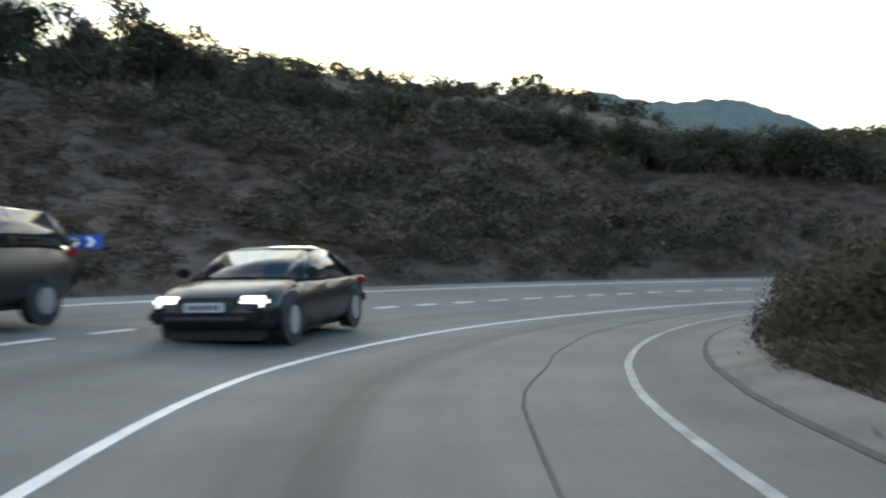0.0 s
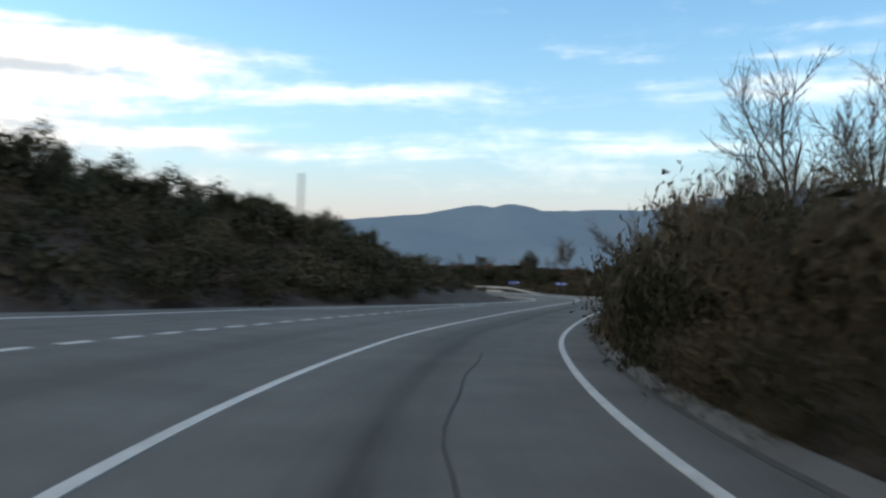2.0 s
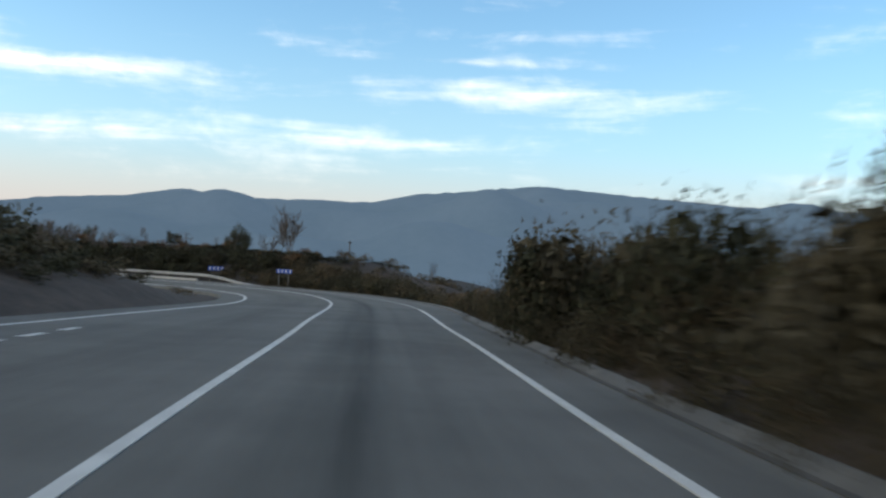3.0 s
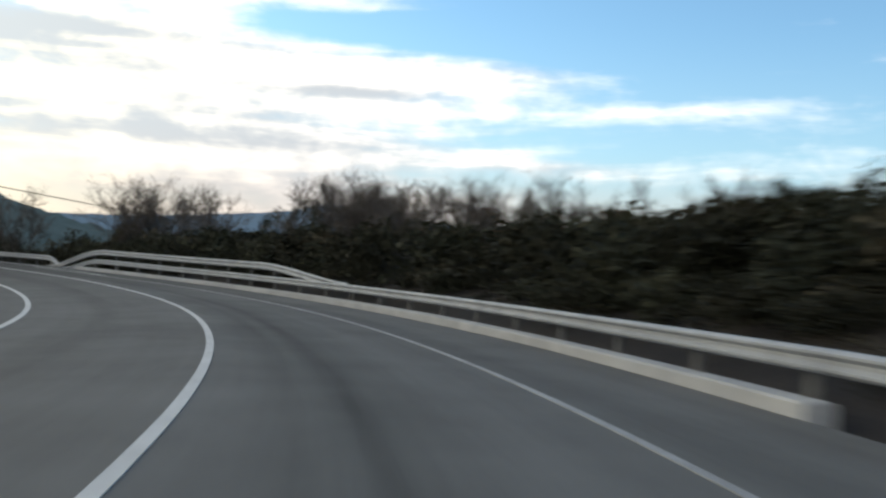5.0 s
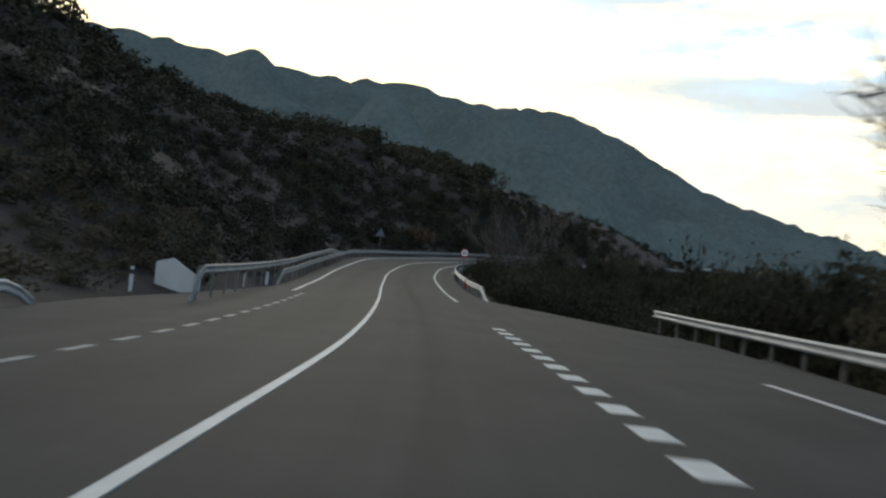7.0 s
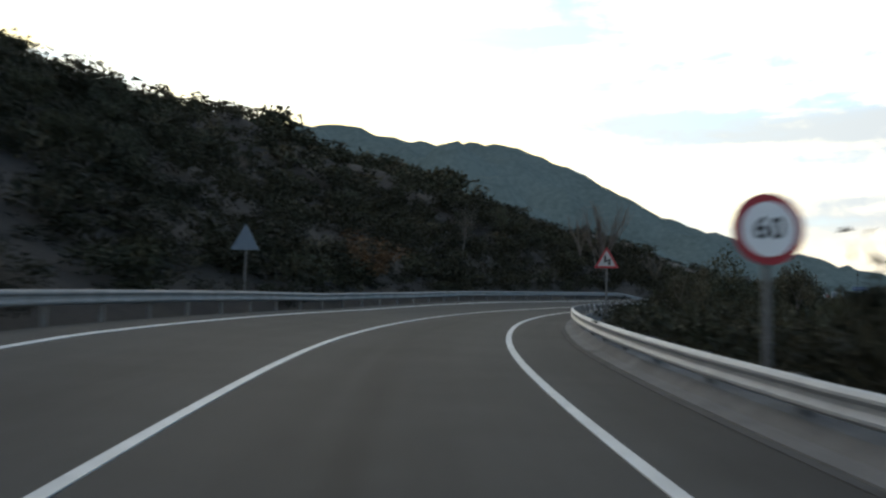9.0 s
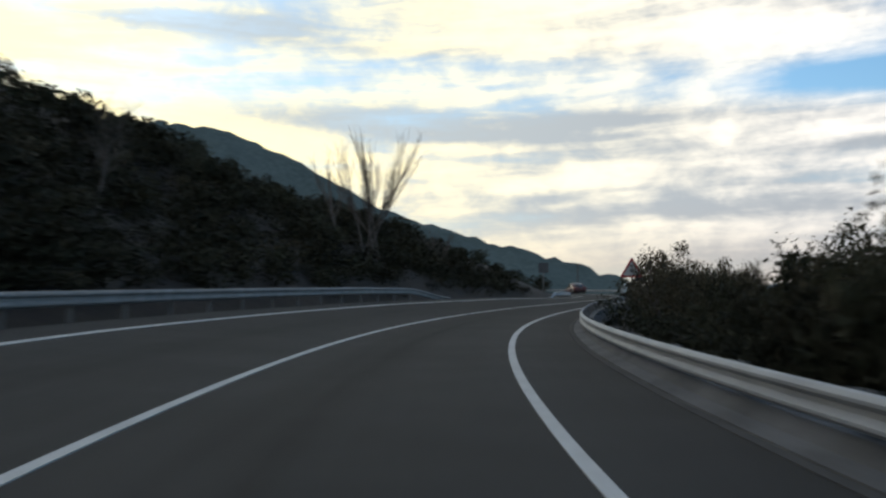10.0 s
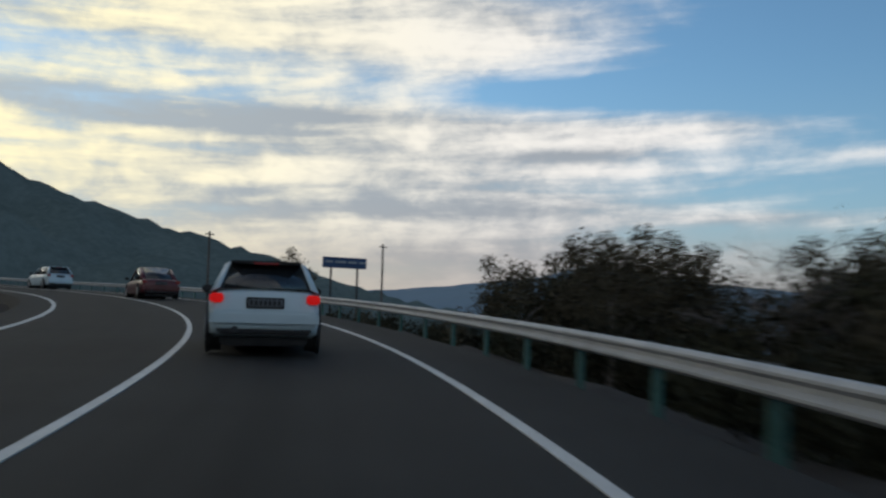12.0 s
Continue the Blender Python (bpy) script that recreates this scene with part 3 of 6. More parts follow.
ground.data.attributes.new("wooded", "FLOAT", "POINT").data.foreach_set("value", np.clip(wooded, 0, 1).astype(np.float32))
tagged(ground, "dry scrubby hillside ground with bare earth", "ground", kind="structure")


# Far mountains
def mountain(name, centre, distance, depth, profile, az0, az1, mat, label, seed, rough):
    az = np.linspace(az0, az1, 260)
    el = np.interp(az, *zip(*sorted(profile)))
    n = 34
    rows = []
    for k in range(n):
        w = k / (n - 1)
        r = distance - depth * (1 - w)
        a = np.radians(az)
        x, y = centre[0] - np.sin(a) * r, centre[1] + np.cos(a) * r
        crest = distance * np.tan(np.radians(el))
        hgt = -60 + (crest + 60) * (w ** 1.15) + (1 - w) * w * 4 * rough * np.clip((crest + 20) / 300, 0, 1) * wobble(x, y, distance * 0.16, seed) + rough * 0.035 * wobble(x, y, distance * 0.02, seed + 1)
        rows.append(np.stack([x, y, hgt], 1))
    v = np.concatenate(rows)
    return tagged(part(name, mesh_of(name, v, grid_faces(n, len(az)), mat, True)), label, "mountain", kind="structure")


# Evening haze painted in: blue-green base plus emission that lifts the slopes.
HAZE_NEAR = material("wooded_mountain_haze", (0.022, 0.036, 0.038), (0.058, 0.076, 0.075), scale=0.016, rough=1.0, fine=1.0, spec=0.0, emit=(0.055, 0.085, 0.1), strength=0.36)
# Blue of the distance put into the colour, with a faint glow.
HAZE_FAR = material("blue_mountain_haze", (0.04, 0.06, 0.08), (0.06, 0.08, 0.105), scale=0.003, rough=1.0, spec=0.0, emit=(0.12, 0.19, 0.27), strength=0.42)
CENTRE = (140, 150)
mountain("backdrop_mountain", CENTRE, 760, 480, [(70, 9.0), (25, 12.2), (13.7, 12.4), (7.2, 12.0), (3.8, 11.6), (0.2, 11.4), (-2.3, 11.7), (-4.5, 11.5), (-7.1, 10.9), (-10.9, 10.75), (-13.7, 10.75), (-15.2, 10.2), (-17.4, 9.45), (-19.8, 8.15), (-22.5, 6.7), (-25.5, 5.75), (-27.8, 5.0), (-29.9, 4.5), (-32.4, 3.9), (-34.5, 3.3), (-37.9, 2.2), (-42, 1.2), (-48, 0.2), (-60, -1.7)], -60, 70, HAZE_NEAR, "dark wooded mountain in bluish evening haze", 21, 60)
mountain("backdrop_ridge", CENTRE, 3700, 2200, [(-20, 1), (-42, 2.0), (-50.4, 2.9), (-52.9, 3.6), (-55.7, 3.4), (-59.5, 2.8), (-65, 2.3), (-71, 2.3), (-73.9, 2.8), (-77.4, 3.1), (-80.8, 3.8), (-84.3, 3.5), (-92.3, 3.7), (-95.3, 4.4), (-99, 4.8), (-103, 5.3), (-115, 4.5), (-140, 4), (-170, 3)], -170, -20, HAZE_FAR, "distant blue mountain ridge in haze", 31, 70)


# Kerbs, barriers and rails
def wave_rail(name, s0, s1, u, tops, label, ramp0=0.0, ramp1=0.0, gap=2.0, post_mat=None, beam_mat=None, ends=(-0.1, -0.1), down=0.0, tall=1.0):
    """Steel guard rail: one rolled beam on posts; ramps let an end sink to the ground or to another beam."""
    mid = (s0 + s1) / 2
    high = tops if callable(tops) else (lambda s: tops + 0 * np.asarray(s))
    top = float(np.max(high(np.linspace(s0, s1, 40))))
    off = u if callable(u) else (lambda s: u + 0 * np.asarray(s))
    base = Vector(spot(mid, float(off(mid))))
    ob = thing(name, pose(*base), label, "guard rail", "guard rails")
    side = -1 if off(mid) > 0 else 1

    def lift(s):
        a = np.clip((s - s0) / ramp0, 0, 1) if ramp0 else np.ones_like(s)
        b = np.clip((s1 - s) / ramp1, 0, 1) if ramp1 else np.ones_like(s)
        k = a * b
        k = k * k * (3 - 2 * k)
        return (high(s) - 0.14) * k + np.where(s < mid, ends[0], ends[1]) * (1 - k) - down
    prof = [(0.0, 0.125), (0.03, 0.115), (0.055, 0.085), (0.055, 0.06), (0.012, 0.02), (0.012, -0.02), (0.055, -0.06), (0.055, -0.085), (0.03, -0.115), (0.0, -0.125), (-0.006, -0.115), (0.04, -0.075), (-0.004, -0.02), (-0.004, 0.02), (0.04, 0.075), (-0.006, 0.115)]
    prof = [(a, b * tall) for a, b in prof]
    at = np.arange(s0, s1, 0.7)
    h = lift(at)
    rings = np.stack([spot(at, off(at) + side * a, h + b) for a, b in prof], 1) - np.array(base)
    k = len(prof)
    f = grid_faces(len(at), k)
    r = np.arange(len(at) - 1) * k
    wrap = np.stack([r + k - 1, r, r + k, r + 2 * k - 1], 1)
    part("beam", mesh_of("beam", rings, np.concatenate([f, wrap]), beam_mat or STEEL, False), ob)
    # posts share one mesh
    bm = bmesh.new()
    bmesh.ops.create_cube(bm, size=1, matrix=Matrix.Translation((0, 0, -0.1)) @ Matrix.Diagonal((0.05, 0.11, top + 0.1 - down, 1)))
    bmesh.ops.bevel(bm, geom=bm.edges[:], offset=0.008, segments=1)
    me = bpy.data.meshes.new("post")
    bm.to_mesh(me)
    bm.free()
    me.materials.append(post_mat or POST_STEEL)
    bm = bmesh.new()
    bmesh.ops.create_cube(bm, size=1, matrix=Matrix.Diagonal((0.1, 0.08, 0.2, 1)))
    bmesh.ops.bevel(bm, geom=bm.edges[:], offset=0.01, segments=1)
    bl = bpy.data.meshes.new("spacer")
    bm.to_mesh(bl)
    bm.free()
    bl.materials.append(POST_STEEL)
    for s in np.arange(s0 + ramp0 * 0.8 + 0.4, s1 - ramp1 * 0.8, gap):
        p = Vector(spot(s, float(off(s)) - side * 0.12)) - base
        hh = float(lift(np.array([s]))[0])
        post = part("post", me, ob)
        post.matrix_local = pose(p.x, p.y, p.z + hh - (top - down) / 2 + 0.1, 0, 0, heading(s))
        sp = part("spacer", bl, ob)
        q = Vector(spot(s, float(off(s)) - side * 0.055)) - base
        sp.matrix_local = pose(q.x, q.y, q.z + hh, 0, 0, heading(s))
    return ob


JOINT_U = table((-20, 3.55), (4, 3.6), (8, 3.85), (14, 3.8), (18.5, 3.8), (22.5, 3.62), (36, 3.42), (50, 3.3), (60, 3.33), (68, 3.38), (80, 3.45), (98, 3.5))
# gutter of concrete with a dark joint inside the first bend
for name, s0, s1, wide in (("gutter", -20, 22, 1.0), ("narrow_gutter", 22, 98, 0.36)):
    prof = [(0.05, -0.1), (0.05, 0.012)] + [(0.05 + (a - 0.05) * wide, b) for a, b in ((0.14, 0.03), (0.3, 0.06), (0.45, 0.08), (0.52, 0.08), (0.54, -0.3))]
    tagged(part("gutter_kerb", solid_strip(name, GUTTER_GREY, s0, s1, prof, 1.2, side=JOINT_U)), "grey concrete gutter and kerb beside the asphalt", "kerb", kind="structure")
tagged(part("gutter_joint", solid_strip("gutter_joint", TAR, -20, 98, [(0.0, -0.05), (0.0, 0.009), (0.054, 0.016), (0.054, -0.05)], 1.2, side=JOINT_U)), "dark dirty joint along the gutter", "joint", kind="structure")
tagged(part("verge_kerb", solid_strip("verge_kerb", GUTTER_GREY, 98, 140, [(-0.12, -0.3), (-0.12, 0.03), (0.08, 0.04), (0.12, -0.3)], 1.2, side=RIGHT)), "low pale kerb at the asphalt edge", "kerb", kind="structure")
BLOCK_U = table((150, 4.72), (156, 4.85), (164, 5.1), (172, 5.15), (186, 4.75), (194, 4.68))
tagged(part("barrier_plinth", solid_strip("barrier_plinth", PALE_CONCRETE, 151.3, 193, [(-0.02, -0.3), (0.0, 0.12), (0.02, 0.14), (0.26, 0.15), (0.28, 0.1), (0.28, -0.3)], 1.0, side=BLOCK_U)), "pale concrete plinth under the guard rail", "plinth", kind="structure")
KERB_U = table((270, 3.72), (300, 3.85), (330, 3.8), (352, 3.72))
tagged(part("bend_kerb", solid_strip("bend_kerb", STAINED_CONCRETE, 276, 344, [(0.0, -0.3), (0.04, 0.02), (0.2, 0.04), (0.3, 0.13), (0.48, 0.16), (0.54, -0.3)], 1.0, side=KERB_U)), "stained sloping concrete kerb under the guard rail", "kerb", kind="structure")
tagged(part("bend_joint", solid_strip("bend_joint", TAR, 276, 344, [(-0.05, -0.05), (-0.05, 0.008), (0.02, 0.014), (0.02, -0.05)], 1.0, side=KERB_U)), "dark dirt line along the kerb", "joint", kind="structure")

RAIL_A = table((142, 4.75), (151, 4.88), (156, 4.98), (164, 5.3), (172, 5.35), (186, 4.95), (194, 4.85))
wave_rail("guard_rail", 142, 195, RAIL_A, 0.62, "galvanised steel guard rail rising from the ground behind a plinth", ramp0=9, ramp1=4, tall=0.85)
wave_rail("upper_guard_rail", 170, 197, lambda s: RAIL_A(s) + 0.14, 1.06, "second galvanised rail mounted above the first one", ramp0=7, ramp1=6, ends=(0.5, -0.1))
RAIL_C = table((194, 5.0), (200, 5.55), (206, 5.75), (212, 6.3), (220, 7.6), (234, 8.8), (246, 9.2))
wave_rail("turning_lane_guard_rail", 195, 244, RAIL_C, 0.55, "weathered steel guard rail beside the turning lane", ramp0=2)
RAIL_D = table((246, 4.3), (256, 4.05), (266, 4.15), (280, 3.98), (300, 4.08), (330, 4.02), (350, 3.9), (372, 3.95), (384, 4.25), (400, 4.3), (480, 4.3))
RAIL_D_TOP = table((249, 0.56), (262, 0.55), (277, 0.45), (294, 0.49), (311, 0.42), (328, 0.37), (346, 0.44), (360, 0.5), (386, 0.54), (480, 0.54))
wave_rail("valley_guard_rail", 249, 352, RAIL_D, RAIL_D_TOP, "galvanised steel guard rail above the valley side", ramp0=3, tall=0.82)
wave_rail("bend_guard_rail", 352.2, S_MAX - 6, RAIL_D, RAIL_D_TOP, "galvanised steel guard rail on green posts", post_mat=GREEN_PAINT, tall=0.8)
wave_rail("hill_guard_rail", 252, 350, -4.35, table((252, 0.55), (295, 0.53), (312, 0.46), (330, 0.5), (350, 0.5)), "dull steel guard rail at the foot of the hill", ramp0=2, ramp1=7, beam_mat=DULL_STEEL)
wave_rail("upper_hill_guard_rail", 236, 281, -4.5, 0.94, "second dull steel rail above the first one", ramp0=1, ramp1=6, beam_mat=DULL_STEEL, ends=(-0.1, 0.42))
wave_rail("junction_guard_rail", 203, 233, lambda s: -6.9 + 0 * s, 0.55, "steel guard rail at the edge of the junction", ramp1=2)
wave_rail("inner_guard_rail", 371, 389, lambda s: -4.1 + 0 * s, 0.42, "short steel guard rail inside the bend", ramp0=2, ramp1=2)


# Plants
rnd = np.random.RandomState(7)


def leaf_cloud(count, size, seed, squash=0.85, lobes=5, upright=0.0, aspect=0.55, core=0.35, skirt=0.0, heart=0.72, cen=None, rad=None):
    """Leaves of a bush about 1 m wide and 1 m high on z = 0, round clumps of inner foliage: (n, 3, 3)."""
    r = np.random.RandomState(seed)
    if cen is None:
        cen = np.stack([r.uniform(-0.28, 0.28, lobes), r.uniform(-0.28, 0.28, lobes), r.uniform(0.3, 0.62, lobes)], 1)
        rad = r.uniform(0.2, 0.36, lobes)
    pick = r.randint(0, len(cen), count)
    d = r.normal(size=(count, 3))
    d /= np.linalg.norm(d, axis=1)[:, None]
    rr = rad[pick] * (core + (1 - core) * r.rand(count) ** 0.5) * r.uniform(0.85, 1.18, count)
    c = cen[pick] + d * rr[:, None]
    low = r.rand(count) < skirt
    c[low, 2] *= r.rand(low.sum()) * 0.7
    c[:, 2] = np.clip(c[:, 2] * squash, 0.0, None)
    a = r.normal(size=(count, 3))
    a[:, 2] += upright * 2
    a /= np.linalg.norm(a, axis=1)[:, None]
    b = np.cross(a, r.normal(size=(count, 3)))
    b /= np.linalg.norm(b, axis=1)[:, None]
    ln = size * r.uniform(0.6, 1.4, count)[:, None]
    a, b = a * ln, b * ln * aspect
    leaves = np.stack([c - a * 0.5 + b * 0.6, c + a * 0.6, c - a * 0.5 - b * 0.6], 1)
    if not heart:
        return leaves
    # inner foliage: a closer core of leaves in the middle of each clump
    inner = []
    n = min(max(count // (len(cen) * 3), 10), 30)
    for p, q in zip(cen, rad):
        a, b = r.normal(size=(n, 1, 3)), r.normal(size=(n, 3, 3))
        a, b = a / np.linalg.norm(a, axis=2, keepdims=True), b / np.linalg.norm(b, axis=2, keepdims=True)
        h = p + (a * 0.62 * r.rand(n, 1, 1) ** 0.4 + b * 0.3) * q * heart * r.uniform(0.75, 1.25, (n, 1, 1))
        h[..., 2] = np.clip(h[..., 2] * squash, 0, None)
        inner.append(h)
    return np.concatenate([leaves] + inner)


def scatter(name, mat, label, variants, x, y, z, wide, high, category="scrub"):
    """Many bushes as one object of leaves."""
    vs = []
    for i in range(len(x)):
        q = variants[rnd.randint(len(variants))]
        t = rnd.uniform(0, 6.28)
        c, s = math.cos(t), math.sin(t)
        w, h = wide[i], high[i]
        o = np.empty_like(q)
        o[..., 0] = (q[..., 0] * c - q[..., 1] * s) * w + x[i]
        o[..., 1] = (q[..., 0] * s + q[..., 1] * c) * w + y[i]
        o[..., 2] = q[..., 2] * h + z[i]
        vs.append(o.reshape(-1, 3))
    v = np.concatenate(vs)
    f = np.arange(len(v)).reshape(-1, 3)
    return tagged(part(name, mesh_of(name, v, f, mat)), label, category, kind="stuff")


NEAR_LEAF = [leaf_cloud(820, 0.038, 80 + k, lobes=9, upright=0.4, aspect=0.4, core=0.3, skirt=0.35, heart=0.7) for k in range(6)]
CLOSE_LEAF = [leaf_cloud(1250, 0.033, 140 + k, lobes=9, upright=0.4, aspect=0.4, core=0.3, skirt=0.35, heart=0.7) for k in range(5)]
FINE = [leaf_cloud(230, 0.06, k, upright=0.4, aspect=0.4, core=0.45, skirt=0.3, heart=0.75) for k in range(6)]
KERB_LEAF = [leaf_cloud(380, 0.045, 120 + k, upright=0.5, aspect=0.35, core=0.3, skirt=0.4, heart=0.45) for k in range(6)]
TUFT = [leaf_cloud(56, 0.15, 100 + k, lobes=2, upright=0.8, aspect=0.2, core=0.4, skirt=0.3, heart=0.4) for k in range(6)]
TWIGGY = [leaf_cloud(520, 0.07, 20 + k, upright=0.8, aspect=0.06, core=0.3, skirt=0.25, heart=0.2) for k in range(6)]
MIDDLE = [leaf_cloud(190, 0.085, 40 + k, lobes=4, upright=0.4, aspect=0.45, core=0.5, skirt=0.25, heart=0.8) for k in range(6)]
COARSE = [leaf_cloud(100, 0.1, 60 + k, lobes=3, core=0.6, aspect=0.5, heart=0.85) for k in range(6)]
DISTANT = [leaf_cloud(56, 0.14, 160 + k, lobes=3, core=0.6, aspect=0.5, heart=0.85) for k in range(6)]


def sow(count, s0, s1, u0, u1, power=1.0):
    s = rnd.uniform(s0, s1, count)
    u = u0 + (u1 - u0) * rnd.rand(count) ** power
    p = spot(s, u)
    x, y = p[:, 0] + rnd.normal(0, 0.3, count), p[:, 1] + rnd.normal(0, 0.3, count)
    ns, nu = nearest(x, y)
    # drop what would stand on another stretch of the road
    keep = np.abs(nu) > np.where(nu < 0, L_START(ns), R_START(ns)) + 0.15
    x, y = x[keep], y[keep]
    return x, y, ground_z(x, y) - 0.06


def grow(name, mats, label, variants, fields, category="scrub", to_top=False):
    """fields: (count, s0, s1, u0, u1, wide range, high range); to_top: heights count from the road, not the ground."""
    for mat, share in mats:
        xs, ys, zs, ws, hs = [], [], [], [], []
        for count, s0, s1, u0, u1, wr, hr in fields:
            x, y, z = sow(int(count * share), s0, s1, u0, u1)
            xs.append(x), ys.append(y), zs.append(z)
            k = rnd.uniform(0, 1, len(x)) ** 1.4
            ws.append(wr[0] + (wr[1] - wr[0]) * np.clip(k + rnd.normal(0, 0.15, len(x)), 0, 1))
            h = hr[0] + (hr[1] - hr[0]) * k
            if to_top:
                h = np.maximum(np.interp(nearest(x, y)[0], RUN, AXIS[:, 2]) + h - z, 0.4)
            hs.append(h)
        scatter(name, mat, label, variants, *(np.concatenate(a) for a in (xs, ys, zs, ws, hs)), category)


# tall hedge of brush inside the first bend and along the straight
CLOSE_HEDGE = [(100, -14, 22, 4.75, 7.2, (1.0, 1.6), (1.3, 2.0)), (80, 22, 40, 4.1, 7.0, (1.0, 1.6), (1.1, 1.9))]
HEDGE = [(60, 38, 50, 4.3, 7.6, (1.2, 1.8), (1.6, 2.4)), (80, 46, 60, 4.05, 8.2, (1.2, 1.9), (2.1, 3.5)), (200, 58, 97, 4.15, 8.4, (1.3, 2.1), (1.9, 3.2)), (70, 88, 104, 5.0, 9, (1.1, 1.9), (1.0, 2.2))]
FOOT = [(150, -14, 24, 4.4, 4.75, (0.4, 0.75), (0.3, 1.0)), (80, 22, 32, 3.86, 4.25, (0.4, 0.75), (0.3, 1.0)), (130, 31, 46, 3.68, 4.05, (0.4, 0.8), (0.3, 1.1)), (150, 42, 60, 3.52, 3.9, (0.4, 0.75), (0.3, 1.0)), (300, 50, 104, 3.58, 4.05, (0.5, 1.0), (0.4, 1.5))]
grow("roadside_brush", [(LEAF_OLIVE, 0.65), (LEAF_DARK, 0.3)], "dense olive roadside brush leaning over the kerb", NEAR_LEAF, HEDGE, to_top=True)
grow("roadside_brush", [(LEAF_OLIVE, 0.65), (LEAF_DARK, 0.3)], "fine-leaved olive brush behind the kerb of the bend", CLOSE_LEAF, CLOSE_HEDGE, to_top=True)
grow("dry_brush", [(LEAF_DRY, 0.6)], "dry brown twiggy roadside brush", TWIGGY, CLOSE_HEDGE + HEDGE, to_top=True)
grow("brush_foot", [(LEAF_DRY, 0.3), (LEAF_OLIVE, 0.4), (LEAF_DARK, 0.3)], "low brown growth along the kerb", KERB_LEAF, FOOT, to_top=True)
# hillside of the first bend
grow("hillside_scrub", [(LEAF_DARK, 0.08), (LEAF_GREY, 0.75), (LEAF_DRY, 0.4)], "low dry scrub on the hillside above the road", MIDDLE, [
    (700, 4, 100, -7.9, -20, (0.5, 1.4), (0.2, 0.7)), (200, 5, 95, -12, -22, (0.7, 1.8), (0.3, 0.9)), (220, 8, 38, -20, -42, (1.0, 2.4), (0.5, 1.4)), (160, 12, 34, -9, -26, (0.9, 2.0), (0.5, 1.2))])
grow("hillside_tufts", [(DRY_GRASS, 1.2), (LEAF_OLIVE, 0.15)], "dry grass tufts and heath covering the hillside", TUFT, [
    (4300, 4, 74, -7.7, -23, (0.6, 1.6), (0.12, 0.42)), (700, 60, 108, -6.6, -20, (0.6, 1.6), (0.15, 0.45)), (1100, 8, 38, -21, -43, (1.0, 2.6), (0.2, 0.55))])
grow("bank_thicket", [(LEAF_DARK, 0.3), (LEAF_GREY_GREEN, 0.6), (LEAF_GREY, 0.2), (LEAF_OLIVE, 0.15)], "dark evergreen thicket on the steep bank", MIDDLE, [
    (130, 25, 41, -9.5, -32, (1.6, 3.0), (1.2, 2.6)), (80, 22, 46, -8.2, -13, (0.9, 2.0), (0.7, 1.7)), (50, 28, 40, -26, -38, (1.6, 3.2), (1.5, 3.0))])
grow("hedge_scrub", [(LEAF_DARK, 0.8), (LEAF_OLIVE, 0.5)], "dark dense scrub along the foot of the bank", MIDDLE, [
    (110, 62, 89, -6.6, -13, (1.2, 2.4), (1.0, 2.2)), (60, 88, 100, -8.2, -12, (1.0, 1.8), (0.6, 1.3)), (110, 78, 106, -6.2, -9, (0.8, 1.6), (0.4, 1.0)), (40, 96, 110, -8.5, -13, (0.9, 1.6), (0.4, 0.9))])
# low ground inside the second bend, and the valley side before it
grow("low_scrub", [(LEAF_DRY, 0.6), (LEAF_OLIVE, 0.4)], "low brown scrub on open ground", MIDDLE, [
    (160, 112, 196, -4.6, -26, (0.6, 1.5), (0.25, 0.6)), (140, 196, 252, -8, -22, (0.9, 2.0), (0.4, 1.2)), (150, 232, 256, -7.4, -20, (1.0, 2.2), (0.6, 1.7)), (430, 96, 150, 8, 46, (0.9, 2.6), (0.6, 1.6))])
grow("verge_brush", [(LEAF_OLIVE, 0.35), (LEAF_DRY, 0.3), (LEAF_DARK, 0.35), (LEAF_WOODS, 0.4)], "brown brush growing up to the road edge", FINE, [
    (150, 104, 128, 5.6, 9, (0.9, 1.6), (0.3, 0.9)), (210, 124, 145, 5.3, 8, (0.9, 1.5), (0.6, 1.6)), (130, 130, 147, 7.7, 12, (1.2, 2.0), (1.1, 2.3)), (40, 140, 145, 6.3, 7.6, (0.7, 1.1), (0.7, 1.3)), (70, 145, 150.4, 6.2, 8, (0.6, 1.0), (0.6, 0.9)), (40, 140, 152, 5.6, 6.2, (0.5, 0.8), (0.2, 0.6))], to_top=True)
# outer bank of the second bend
grow("bank_scrub", [(LEAF_WOODS, 0.9), (LEAF_DARK, 0.6), (LEAF_OLIVE, 0.25)], "dense dark scrub covering the outer bank", MIDDLE, [
    (60, 192, 200, 7.4, 11, (1.2, 2.2), (1.4, 2.3)), (110, 146, 160, 7.4, 14, (1.3, 2.4), (1.9, 3.3)), (330, 157, 200, 6.2, 16, (1.3, 2.5), (1.4, 3.5)), (150, 158, 192, 6.4, 7.8, (0.8, 1.5), (0.5, 1.5)), (80, 152.6, 161, 6.3, 8.4, (0.9, 1.6), (0.5, 1.6)), (150, 144, 204, 13, 26, (1.6, 3.2), (1.8, 3.4)), (70, 176, 194, 7.5, 16, (1.4, 2.4), (2.0, 3.1))], to_top=True)
grow("rusty_scrub", [(LEAF_RUST, 1.0)], "rust coloured autumn scrub on the bank", MIDDLE, [
    (50, 146, 190, 9, 16, (1.0, 2.0), (0.9, 1.6))])
